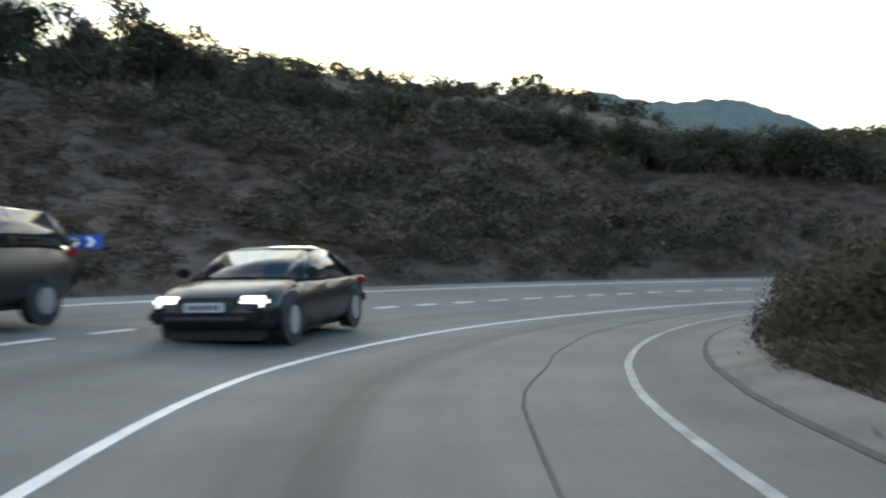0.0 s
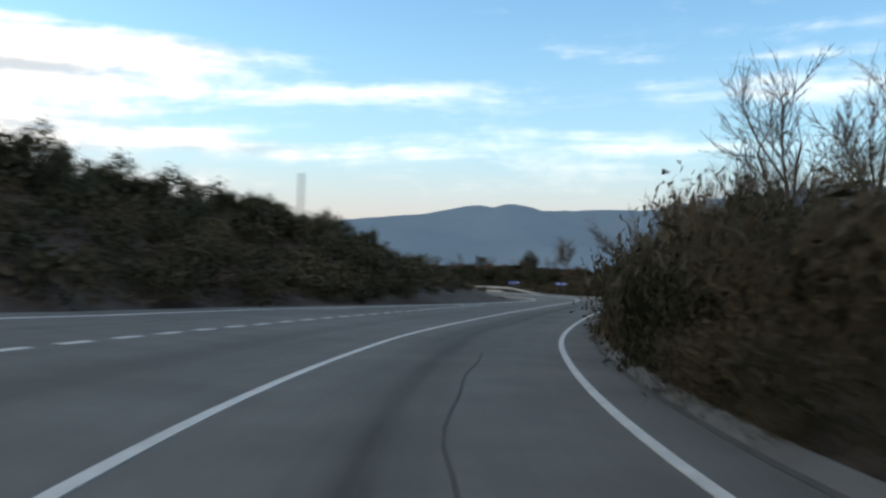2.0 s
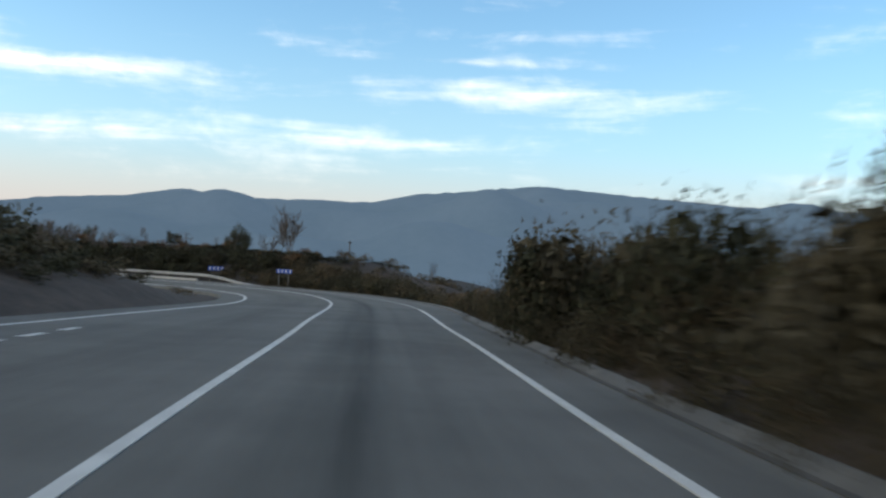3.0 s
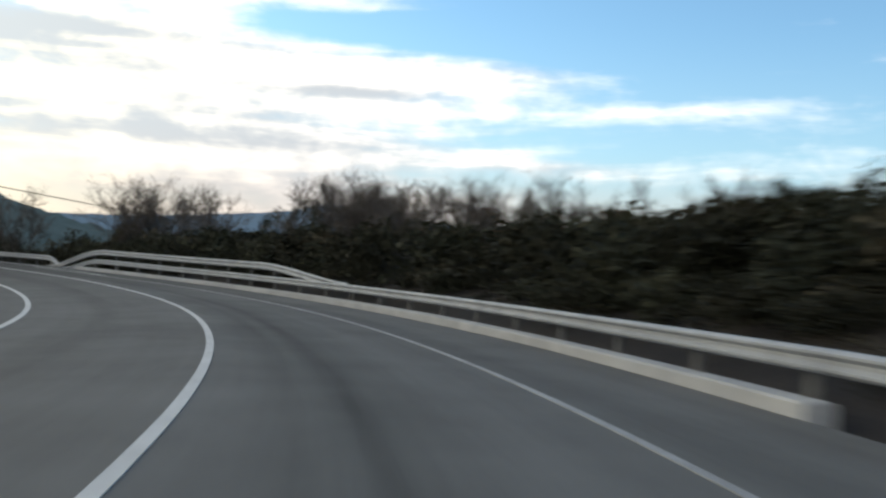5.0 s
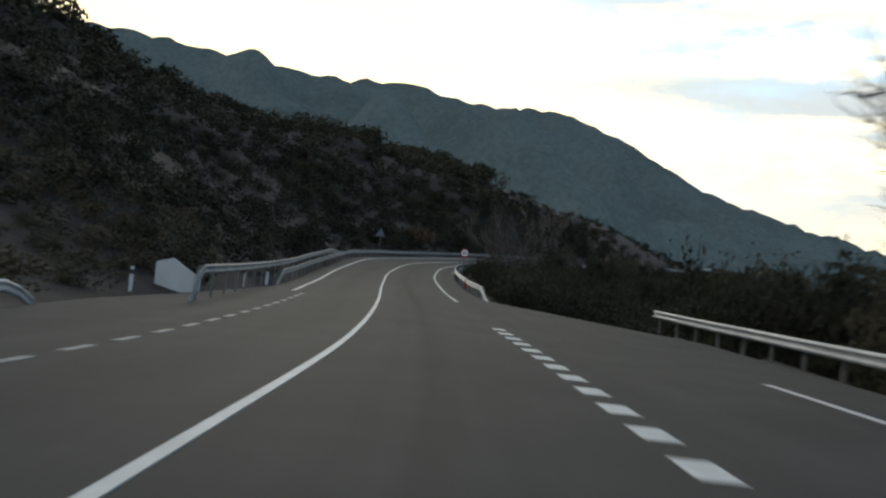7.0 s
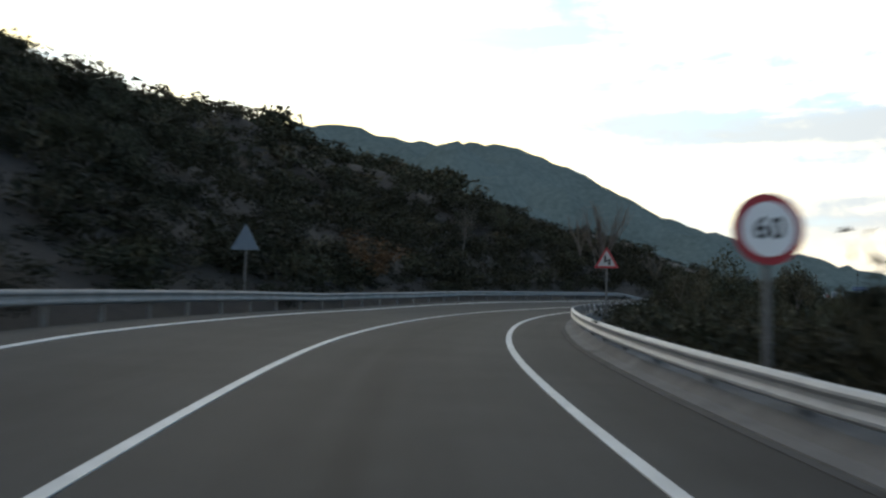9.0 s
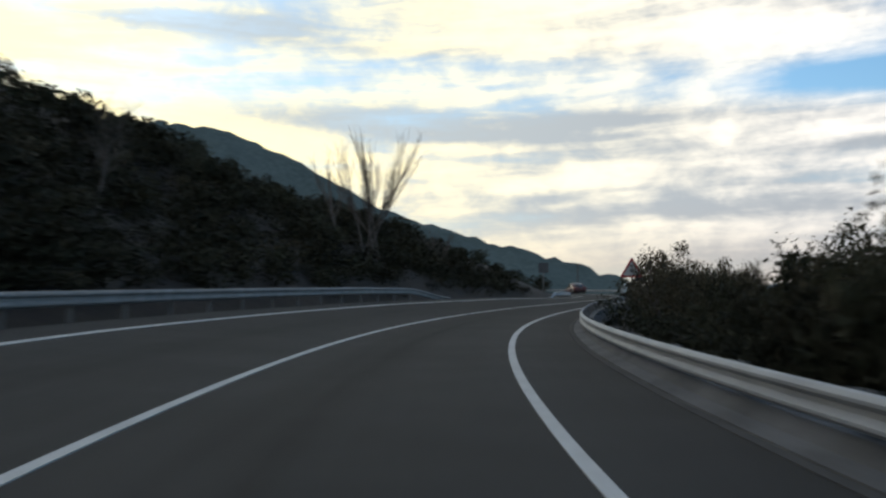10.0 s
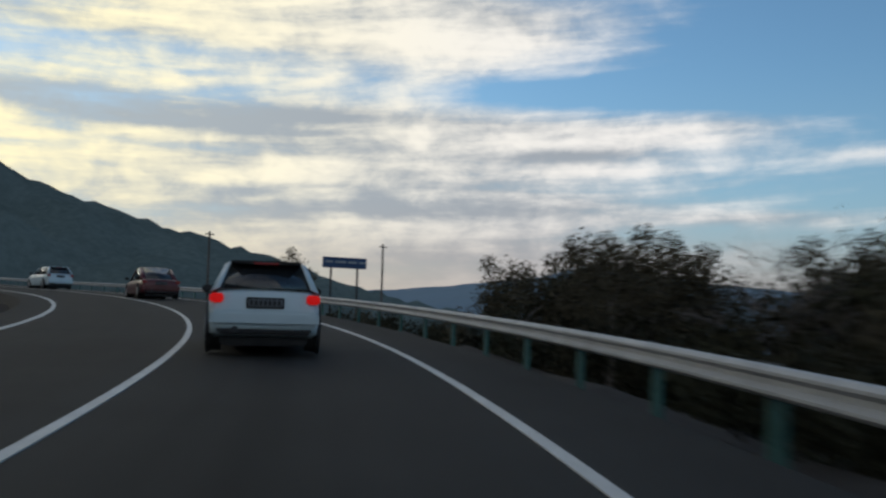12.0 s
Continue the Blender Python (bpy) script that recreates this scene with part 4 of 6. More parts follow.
# valley side after the junction, behind the long rail
grow("valley_brush", [(LEAF_WOODS, 0.65), (LEAF_DARK, 0.4), (LEAF_OLIVE, 0.15)], "dark brush on the slope behind the guard rail", FINE, [
    (90, 208, 222, 8.8, 13, (1.3, 2.2), (2.0, 2.9)), (190, 220, 244, 9.6, 18, (1.4, 2.4), (2.9, 4.5)), (60, 200, 224, 7.6, 10, (1.2, 2.0), (1.0, 2.0)), (60, 256, 266, 5.6, 8.5, (1.2, 2.0), (1.1, 2.1)), (100, 264, 281, 5.8, 10, (1.3, 2.1), (1.8, 2.7)), (60, 274, 288, 5.2, 8.0, (1.2, 2.0), (0.6, 1.5)), (70, 284, 312, 5.2, 6.6, (1.0, 1.7), (0.6, 1.2)), (110, 284, 312, 6.8, 12, (1.2, 2.0), (1.0, 2.0)), (30, 312, 318, 5.6, 9, (1.3, 1.9), (1.5, 2.9)), (20, 317, 323, 5.6, 9, (1.2, 1.8), (0.5, 1.1)),
    (40, 322, 336, 5.4, 8.5, (1.2, 1.8), (0.6, 1.3)), (70, 336, 350, 5.5, 9, (1.3, 2.0), (1.3, 2.6)), (130, 350, 368, 5.4, 10, (1.1, 1.8), (0.8, 1.5)), (50, 346, 355, 6.5, 11, (1.2, 1.9), (1.0, 1.8)), (70, 366, 374, 6.0, 10, (1.3, 2.0), (1.2, 2.0)), (120, 372, 382, 6.2, 12, (1.4, 2.2), (1.5, 2.3)), (60, 372, 386, 9, 15, (1.6, 2.4), (1.5, 2.4)), (60, 355, 372, 5.0, 6.2, (0.8, 1.4), (0.1, 0.5)), (110, 380, 393, 5.8, 11, (1.2, 1.9), (0.7, 1.6)), (60, 392, 412, 6.2, 12, (1.1, 1.9), (0.1, 0.7)), (40, 410, 440, 6.0, 12, (1.1, 1.9), (0.1, 0.6))], to_top=True)
grow("valley_thicket", [(LEAF_WOODS, 0.7), (LEAF_DARK, 0.5)], "dark thicket on the slope below the road", MIDDLE, [
    (330, 246, 372, 9, 17, (1.4, 2.4), (0.2, 1.2)), (240, 198, 380, 14, 40, (2.4, 4.4), (-3.5, 0.3)), (90, 372, 440, 11, 22, (2.0, 3.4), (-1.0, 0.9)), (80, 372, 440, 20, 40, (2.0, 3.6), (-5, -1.0))], to_top=True)
# wooded hill along the third bend
grow("hill_woods", [(LEAF_WOODS, 1.1), (LEAF_DARK, 0.25), (LEAF_OLIVE, 0.1)], "dark evergreen woods and scrub on the hill", MIDDLE, [
    (520, 244, 372, -6.0, -22, (1.2, 2.8), (0.9, 2.4)), (280, 296, 364, -6.0, -20, (1.2, 2.4), (0.7, 1.7)), (200, 252, 372, -5.4, -8, (0.8, 1.6), (0.4, 1.0)), (170, 368, 430, -5.5, -40, (1.0, 2.4), (0.7, 2.0))], "woods")
grow("upper_woods", [(LEAF_WOODS, 1.1), (LEAF_DARK, 0.25), (LEAF_OLIVE, 0.1)], "dark woods on the upper slope of the hill", COARSE, [
    (620, 240, 384, -16, -62, (1.8, 3.6), (1.3, 3.0))], "woods")
grow("far_woods", [(LEAF_DARK, 1.0), (LEAF_OLIVE, 0.4)], "distant dark woods on the hills", DISTANT, [
    (1100, 240, 420, -45, -120, (3, 6), (3, 5.0)), (420, 284, 362, -24, -58, (2.2, 4.0), (1.4, 2.4)), (110, 10, 40, -48, -90, (2.5, 4.5), (1.4, 2.4)), (190, 33, 60, -56, -96, (2.5, 4.5), (1.8, 3.2)), (60, 40, 110, -50, -90, (2.0, 3.0), (0.2, 0.5)), (160, 40, 108, -24, -50, (1.6, 2.6), (0.2, 0.6)), (330, 196, 420, 26, 110, (2.5, 5.5), (2, 4.5)), (330, 96, 180, 34, 110, (2, 4.0), (0.9, 1.8))], "woods")
# thicket of small evergreens along the crest of the first hill
cs = rnd.uniform(4, 108, 640)
cp = spot(cs, -(CREST(cs) + np.abs(rnd.normal(0, 3.0, 640))))
cw = rnd.uniform(1.5, 2.8, 640)
ch = rnd.uniform(1.8, 3.2, 640) * np.interp(cs, [0, 30, 36, 42, 60, 75, 108], [1.55, 1.5, 1.2, 1.05, 0.95, 0.85, 0.65])
for mat, a, b in ((LEAF_DARK, 0, 200), (LEAF_GREY_GREEN, 200, 640)):
    scatter("crest_thicket", mat, "dark thicket of evergreens along the crest of the bank", MIDDLE, cp[a:b, 0], cp[a:b, 1], ground_z(cp[a:b, 0], cp[a:b, 1]) - 0.1, cw[a:b], ch[a:b], "woods")


def tube(verts, faces, a, b, ra, rb, sides):
    """Adds a tapered limb from a to b."""
    d = (b - a).normalized()
    e = d.orthogonal().normalized()
    f = d.cross(e)
    n = len(verts)
    for p, r in ((a, ra), (b, rb)):
        for k in range(sides):
            t = 6.2832 * k / sides
            verts.append(p + (e * math.cos(t) + f * math.sin(t)) * r)
    for k in range(sides):
        j = (k + 1) % sides
        faces.append((n + k, n + j, n + sides + j, n + sides + k))


def limbs(seed, stems, spread, depth, curl, droop=0.0):
    """Branch skeleton of a tree one metre high: thick and thin limb lists."""
    r = random.Random(seed)
    thick, thin = [], []

    def branch(p, d, length, rad, level):
        steps = 3 if level else 4
        for k in range(steps):
            d = (d + Vector((r.gauss(0, curl), r.gauss(0, curl), r.gauss(0, curl) + 0.05 - droop * level * 0.1))).normalized()
            q = p + d * length / steps
            r2 = rad * (0.86 if level < depth else 0.7)
            (thick if level < 2 else thin).append((p, q, rad, r2))
            p, rad = q, r2
            if level < depth and (k or level):
                for _ in range(2 if level < depth - 1 else 3):
                    side = Vector((r.gauss(0, 1), r.gauss(0, 1), r.gauss(0, 0.6))).normalized()
                    branch(p, (d + side * spread * r.uniform(0.6, 1.2)).normalized(), length * r.uniform(0.42, 0.66), rad * 0.6, level + 1)
    for _ in range(stems):
        lean = Vector((r.gauss(0, 0.18 * stems ** 0.5), r.gauss(0, 0.18 * stems ** 0.5), 1)).normalized()
        branch(Vector((r.uniform(-0.03, 0.03) * stems, r.uniform(-0.03, 0.03) * stems, -0.03)), lean, 0.62, 0.019 / stems ** 0.3, 0)
    return thick, thin


def limb_mesh(name, parts_list, mat, sides, scale):
    v, f = [], []
    for a, b, ra, rb in parts_list:
        tube(v, f, a * scale, b * scale, max(ra * scale, 0.006), max(rb * scale, 0.005), sides)
    return mesh_of(name, [p[:] for p in v], f, mat, True)


def bare_tree(seed, stems, spread, curl, label, depth=3):
    """A leafless tree 5 m high, built at the origin."""
    ob = thing("bare_tree", pose(0, 0, 0), label, "tree", "bare trees")
    thick, thin = limbs(seed, stems, spread, depth, curl)
    top = max(q.z for _, q, _, _ in thick + thin)
    k = 5.0 / top
    part("trunk", limb_mesh("trunk", thick, BARK, 6, k), ob)
    # fine twigs at the ends of the limbs
    r = random.Random(seed + 1)
    v, f = [], []
    for a, b, ra, rb in thin:
        if ra * k > 0.009:
            tube(v, f, a * k, b * k, ra * k, max(rb * k, 0.006), 3)
    tips = []
    for a, b, ra, rb in thin:
        d = (b - a).normalized()
        if ra * k <= 0.009:
            w = d.orthogonal().normalized() * 0.009
            tips.append([a * k - w, a * k + w, b * k + w * 0.7, b * k - w * 0.7])
        for _ in range(1):
            e = (d + Vector((r.gauss(0, 0.5), r.gauss(0, 0.5), r.gauss(0.15, 0.4)))).normalized() * r.uniform(0.15, 0.4)
            w = e.orthogonal().normalized() * 0.007
            tips.append([b * k - w, b * k + w, b * k + e, b * k + e])
    n = len(v)
    for i, q in enumerate(tips):
        v += q
        f.append((n + 4 * i, n + 4 * i + 1, n + 4 * i + 2, n + 4 * i + 3))
    part("branchwork", mesh_of("branchwork", [p[:] for p in v], f, TWIG, True), ob)
    return ob


def leafy_tree(seed, mat, label, group, count=2500, size=0.095, lobes=30, loose=0.0, name="evergreen_tree"):
    """A small tree 4 m high: short trunk, limbs and a crown of uneven clumps."""
    ob = thing(name, pose(0, 0, 0), label, "tree", group)
    thick, thin = limbs(seed, 1, 0.7, 2, 0.14)
    part("trunk", limb_mesh("trunk", [(a, b, p * 1.5, q * 1.5) for a, b, p, q in thick], BARK, 5, 3.0), ob)
    r = np.random.RandomState(seed)
    d = r.normal(size=(lobes, 3))
    d /= np.linalg.norm(d, axis=1)[:, None]
    cen = d * r.uniform(0.4, 1.0, (lobes, 1)) * np.array([1.35, 1.35, 1.45]) + np.array([0, 0, 1.85])
    rad = r.uniform(0.38, 0.66, lobes) * (1 - loose * 0.3)
    leaves = leaf_cloud(count, size, seed, squash=1.0, core=0.4 - 0.3 * loose, heart=0.8 * (1 - loose), cen=cen, rad=rad)
    part("crown", mesh_of("crown", leaves.reshape(-1, 3), np.arange(leaves.shape[0] * 3).reshape(-1, 3), mat), ob)
    return ob


def road_z(s):
    return float(np.interp(s, RUN, AXIS[:, 2]))


def put_copy(proto, m):
    """A copy of a tree at m, whatever size the first one was given."""
    return copy_thing(proto, m @ Matrix.Diagonal((*(1 / k for k in proto.scale), 1)))


def plant_to(proto, s, u, top, unit, turn, used, slim=1.0):
    """Plants a tree whose tip reaches top metres above the road there."""
    x, y, _ = spot(s, u)
    z = float(ground_z(x, y)[0])
    k = max(road_z(s) + top - z, 1.0) / unit
    w = k * slim
    m = pose(x, y, z - 0.05, 0, 0, turn) @ Matrix.Diagonal((w, w, k, 1))
    if proto.name in used:
        return put_copy(proto, m)
    used.add(proto.name)
    proto.matrix_basis = m
    return proto


USED = set()
BARE = [bare_tree(11, 1, 0.75, 0.12, "leafless grey-brown tree with a fine open crown"),
        bare_tree(23, 3, 0.6, 0.1, "leafless tree with several upright stems"),
        bare_tree(5, 2, 0.85, 0.16, "leafless spreading tree beside the road"),
        bare_tree(47, 5, 0.35, 0.08, "clump of bare upright saplings"),
        bare_tree(61, 7, 0.3, 0.06, "fan of thin leafless stems rising from one root", depth=2)]
SPOTS = [(3, 71, 5.9, 4.1), (3, 74, 7.6, 5.3), (3, 77, 9.2, 5.5), (0, 62, 8.4, 4.5), (0, 62.8, 7.2, 5.3), (0, 65, 8.8, 5.8),
         (2, 145, 14, 3.4), (0, 141, 19, 3.2),
         (0, 188, 15, 5.2), (2, 184.5, 13.5, 5.6), (0, 183, 12.5, 5.7), (2, 182, 14, 6.1), (0, 181, 15, 6.3), (2, 180.5, 13.2, 5.8), (0, 179, 14.5, 5.9), (2, 178, 15.5, 5.8), (1, 177, 14, 5.2), (0, 176, 15.5, 5.0), (2, 173, 15, 4.6), (0, 170, 16, 4.9), (2, 165, 15, 4.8), (0, 162, 16, 4.6), (2, 157, 17, 4.6),
         (0, 196, 9, 4.6), (2, 195.3, 8.8, 4.4), (0, 187.5, 9, 4.7), (2, 188, 9.2, 4.6), (2, 182.5, 9, 3.5), (0, 177, 9, 4.5), (2, 178, 9.3, 4.3), (0, 175.5, 9, 4.5), (2, 174, 8.8, 4.4), (0, 179.5, 9.2, 4.0), (2, 176.3, 8.6, 4.3), (0, 173, 9.2, 4.2),
         (0, 196.5, 9.4, 6.0), (2, 194.5, 9.8, 5.8), (0, 195.2, 11, 5.9), (2, 197.5, 10.4, 5.6), (0, 199, 13, 5.0), (0, 203, 18, 5.6), (1, 203.5, 7.2, 4.6),
         (2, 273.4, 7.5, 4.9), (0, 272.6, 7.9, 4.6), 
         (4, 348.6, -8.6, 9.0), (4, 361, -8.9, 4.6), (0, 331, -10.5, 7.0), (0, 383.7, 12.0, 3.1), (2, 390.5, 9.5, 2.3),
         (0, 182, 8.9, 4.8), (2, 176.5, 9, 4.9), (2, 177.3, 9.2, 4.7), (0, 183.5, 12.8, 5.8), (0, 168, 8.8, 4.0), (2, 169.5, 9.3, 4.3), (2, 164.7, 8.9, 3.8), (0, 166.2, 9.2, 4.1), (2, 159, 9.0, 3.2),
         (0, 318, -17, 8.5), (0, 49, -21, 9.2), (2, 64, -19, 7.6), (0, 72, -18, 6.4), (2, 80, -15.5, 5.5), (0, 88, -12.5, 4.5), (0, 68, -18.5, 7.2), (2, 57, -19.5, 8.0), (0, 47, -22, 9.3), (0, 76, -17, 5.9)]
# height that the growth on the outer bank of the second bend reaches
BANK_TOP = table((139, 2.2), (148, 3.0), (151.5, 3.4), (152, 9), (157, 9), (158, 3.6), (164, 4.1), (168, 4.9), (172, 5.0), (176, 4.6), (180, 4.9), (184, 5.1), (188, 4.5), (192, 4.6), (196, 5.2), (200, 5.4), (204, 5.8))


def bank_limit(s, u, top):
    return min(top, float(BANK_TOP(s)) * 1.06) if (u > 9.3 or u < 8.5) and u > 0 and 139 < s < 204 else top


for k, (kind, s, u, top) in enumerate(SPOTS):
    plant_to(BARE[kind], s, u, bank_limit(s, u, top), 5.0, k * 67 % 360, USED, 1.15 if bank_limit(s, u, top) < top else 1.0)
plant_to(BARE[1], 151.2, 14, 6.8, 5.0, 40, USED, 0.8)
plant_to(BARE[0], 151.7, 14.2, 6.6, 5.0, 160, USED, 0.8)
plant_to(BARE[2], 227.5, 10.2, 7.0, 5.0, 160, USED)
plant_to(BARE[0], 227.9, 9.9, 6.4, 5.0, 80, USED)
plant_to(BARE[4], 352.6, 5.75, 3.1, 5.0, 25, USED, 0.6)
GREEN = [leafy_tree(3, LEAF_DARK, "dark green evergreen oak with a dense uneven crown", "evergreen trees"),
         leafy_tree(8, LEAF_GREY_GREEN, "grey-green evergreen tree with a broad ragged crown", "evergreen trees", lobes=18),
         leafy_tree(14, LEAF_OLIVE, "olive green small tree with a loose open crown", "small trees", count=3000, size=0.08, lobes=18, loose=0.7, name="small_tree")]
GSPOTS = [(0, 60.7, -18.7, 7.3), (1, 114, -17.8, 5.9), (0, 111, -16.8, 6.0), (0, 117.2, -19.6, 6.2), (0, 113, -14, 3.4), (1, 106, -12.5, 2.1), (0, 101, -15.5, 4.6), (1, 96, -13.8, 5.2), (1, 94.6, -13.2, 5.1), (0, 92, -13.4, 4.6), (0, 90, -12, 4.2), (1, 93.4, -12.6, 4.6), (0, 87, -12, 4.2), (0, 120, -13, 2.9), (1, 155.4, 11.8, 5.5), (0, 155.8, 12.6, 5.2), (0, 170, 20, 5.4), (1, 178, 18, 5.2), (0, 163, 19, 4.8), (2, 177, 8.4, 3.7), (2, 175, 8.5, 3.7), (2, 173, 8.8, 3.6), (0, 179, 8.3, 3.3), (2, 195, 8.5, 3.4), (0, 187.3, 8.6, 3.2), (1, 186, 11, 3.9), (2, 178, 12.5, 5.0), (2, 180, 13.5, 5.4), (2, 182, 12.5, 5.2), (2, 176, 13.5, 5.0), (2, 184, 14, 5.4), (2, 179, 15.5, 5.6), (2, 174.5, 13, 4.4), (2, 181, 11.2, 4.6), (2, 175.5, 14, 5.2), (2, 177.5, 11.8, 4.8), (2, 183, 15, 5.6), (2, 180.5, 12.4, 5.0), (2, 172, 13.5, 4.2), (2, 169, 13, 3.9),
          (2, 305, 7.5, 2.3), (0, 311, 8.0, 2.4), (0, 314, 7.6, 3.1), (1, 316.5, 8.6, 3.3), (0, 328, 10, 3.2), (1, 330, 10.6, 3.1), (0, 325.5, 9.2, 2.8), (2, 326.5, 10.8, 3.1), (2, 327, 5.9, 2.45), (2, 333.7, 5.9, 2.5), (2, 338.5, 7.4, 2.4), (2, 340, 8.6, 2.6), (0, 341, 6.6, 2.4), (2, 343.5, 7.0, 2.5), (1, 347, 7.6, 2.1), (2, 345, 8.6, 2.3),
          (0, 306, -22, 12.2), (1, 309, -24, 12.4), (0, 312, -26, 12.6), (1, 315, -29, 13.0), (0, 317, -24, 11.6), (1, 319, -25.5, 11.8), (0, 314, -24, 11.8), (1, 310, -20, 10.6), (0, 303, -17, 9.8), (1, 320, -22, 10.6),
          (0, 340, -20, 8.0), (1, 345, -22, 8.5), (0, 335, -20, 8.3), (1, 350, -24, 8.8), (0, 330, -22, 9.0), (1, 338, -26, 9.5), (0, 343, -28, 9.7), (1, 333, -27, 10.0), (0, 347, -28, 9.5), (1, 352, -20, 7.2), (0, 342, -11.5, 5.4), (1, 346, -14, 6.2), (0, 349, -16, 6.8), (1, 344, -9, 4.6), (0, 351, -12, 5.3), (1, 353, -19, 7.7), (0, 341, -17, 7.2), (1, 345, -20, 8.0),
          (0, 391, 11.2, 3.2), (2, 393, 12.6, 3.2), (2, 391, 6.5, 2.4), (2, 393, 7.6, 2.9), (2, 393.5, 8.8, 3.0), (2, 395, 8.2, 2.9), (2, 394, 10.2, 2.5), (2, 386.8, 9.2, 3.0), (2, 387.4, 10.2, 3.2), (2, 386, 8.6, 2.7), (2, 402.5, 9.4, 2.7), (2, 413.5, 5.8, 2.9), (2, 394, 9.5, 2.8), (2, 396.25, 11, 3.05), (2, 386.25, 9.5, 3.2), (2, 390.75, 11, 2.8), (2, 403.8, 11, 3.1), (1, 182, 9.6, 4.2), (1, 167.5, 10, 3.9), (0, 164, 10, 3.4), (1, 159.5, 10, 3.1), (0, 157, 9.4, 3.4), (1, 155.8, 9.0, 3.2), (0, 158.3, 9.8, 3.5), (1, 154.5, 9.4, 2.9), (0, 404, 11.6, 3.2), (2, 402, 14.3, 3.6), (0, 402.8, 13.4, 3.3), (2, 405.5, 13.6, 3.5), (2, 396.5, 15, 2.5), (2, 397, 10.5, 1.9)]
for k, (kind, s, u, top) in enumerate(GSPOTS):
    if 167 < s < 179 and 0 < u < 16:
        top = min(top, 3.0 + (u - 8) * 0.15)
    plant_to(GREEN[kind], s, u, bank_limit(s, u, top), 3.8, k * 83 % 360, USED, 0.85)
# single evergreens standing out of the crest
TREE_TOP = table((16, 18.6), (24, 18.2), (28, 18.0), (31, 16.6), (33, 13.6), (34.2, 12.4), (36, 12.0), (40, 10.5), (44, 9.2), (48, 9.7), (52, 9.2), (56, 8.7), (60, 8.2), (64, 8.3), (68, 7.9), (72, 7.0), (76, 6.2), (80, 5.9), (84, 5.5), (88, 5.2), (96, 4.9), (99, 4.0), (106, 3.0))
for k in range(120):
    s = 17 + k * 0.68 + rnd.uniform(-0.4, 0.4)
    u = -float(CREST(s)) - rnd.uniform(0.3, 4.0)
    plant_to(GREEN[k % 2], s, u, float(TREE_TOP(s)) * rnd.uniform(0.93, 1.05), 3.8, k * 71 % 360, USED, rnd.uniform(0.9, 1.35))
for k in range(30):
    s = 33 + k * 0.55
    plant_to(GREEN[k % 2], s, -float(CREST(s)) - rnd.uniform(0.5, 3.0), float(TREE_TOP(s)) * rnd.uniform(0.92, 1.03), 3.8, k * 53 % 360, USED, rnd.uniform(1.0, 1.4))
for k in range(26):
    s, u = rnd.uniform(250, 372), -rnd.uniform(9, 45)
    x, y, _ = spot(s, u)
    m = pose(x, y, float(ground_z(x, y)[0]) - 0.1, 0, 0, k * 71) @ Matrix.Scale(rnd.uniform(2.0, 3.0) / 4.0, 4)
    put_copy(GREEN[k % 2], m)
RUST = leafy_tree(31, LEAF_RUST, "round rust-brown shrub behind the guard rail", "", count=3000, lobes=24, name="autumn_shrub")
RUST.matrix_basis = pose(*spot(312.4, -7.0)[:2], float(ground_z(*spot(312.4, -7.0)[:2])[0]) - 0.3) @ Matrix.Diagonal((1.25, 1.25, 0.68, 1))


# Signs, posts and roadside furniture
def box(sx, sy, sz, at=(0, 0, 0), bevel=0.0, turn=None):
    bm = bmesh.new()
    bmesh.ops.create_cube(bm, size=1, matrix=Matrix.Diagonal((sx, sy, sz, 1)))
    if bevel:
        bmesh.ops.bevel(bm, geom=bm.edges[:], offset=bevel, segments=2, affect="EDGES")
    if turn is not None:
        bmesh.ops.transform(bm, matrix=turn, verts=bm.verts)
    bmesh.ops.translate(bm, vec=at, verts=bm.verts)
    return bm


def disc(radius, depth, at=(0, 0, 0), sides=40, axis="Y", top=None):
    bm = bmesh.new()
    bmesh.ops.create_cone(bm, cap_ends=True, segments=sides, radius1=radius, radius2=radius if top is None else top, depth=depth)
    m = {"Y": Matrix.Rotation(radians(90), 4, "X"), "X": Matrix.Rotation(radians(90), 4, "Y"), "Z": Matrix.Identity(4)}[axis]
    bmesh.ops.transform(bm, matrix=Matrix.Translation(at) @ m, verts=bm.verts)
    return bm


def plate(outline, depth, y=0.0, bevel=0.0):
    """A flat shape in x, z, thickened towards -y (its face looks along -y)."""
    bm = bmesh.new()
    vs = [bm.verts.new((x, y, z)) for x, z in outline]
    f = bm.faces.new(vs)
    ext = bmesh.ops.extrude_face_region(bm, geom=[f])
    bmesh.ops.translate(bm, vec=(0, -depth, 0), verts=[v for v in ext["geom"] if isinstance(v, bmesh.types.BMVert)])
    bmesh.ops.recalc_face_normals(bm, faces=bm.faces[:])
    if bevel:
        bmesh.ops.bevel(bm, geom=bm.edges[:], offset=bevel, segments=1)
    return bm


def piece(name, bm, mat, parent, label="", smooth=False):
    ob = part(name, bm, parent, label)
    ob.data.materials.append(mat)
    if smooth:
        ob.data.polygons.foreach_set("use_smooth", [True] * len(ob.data.polygons))
    return ob


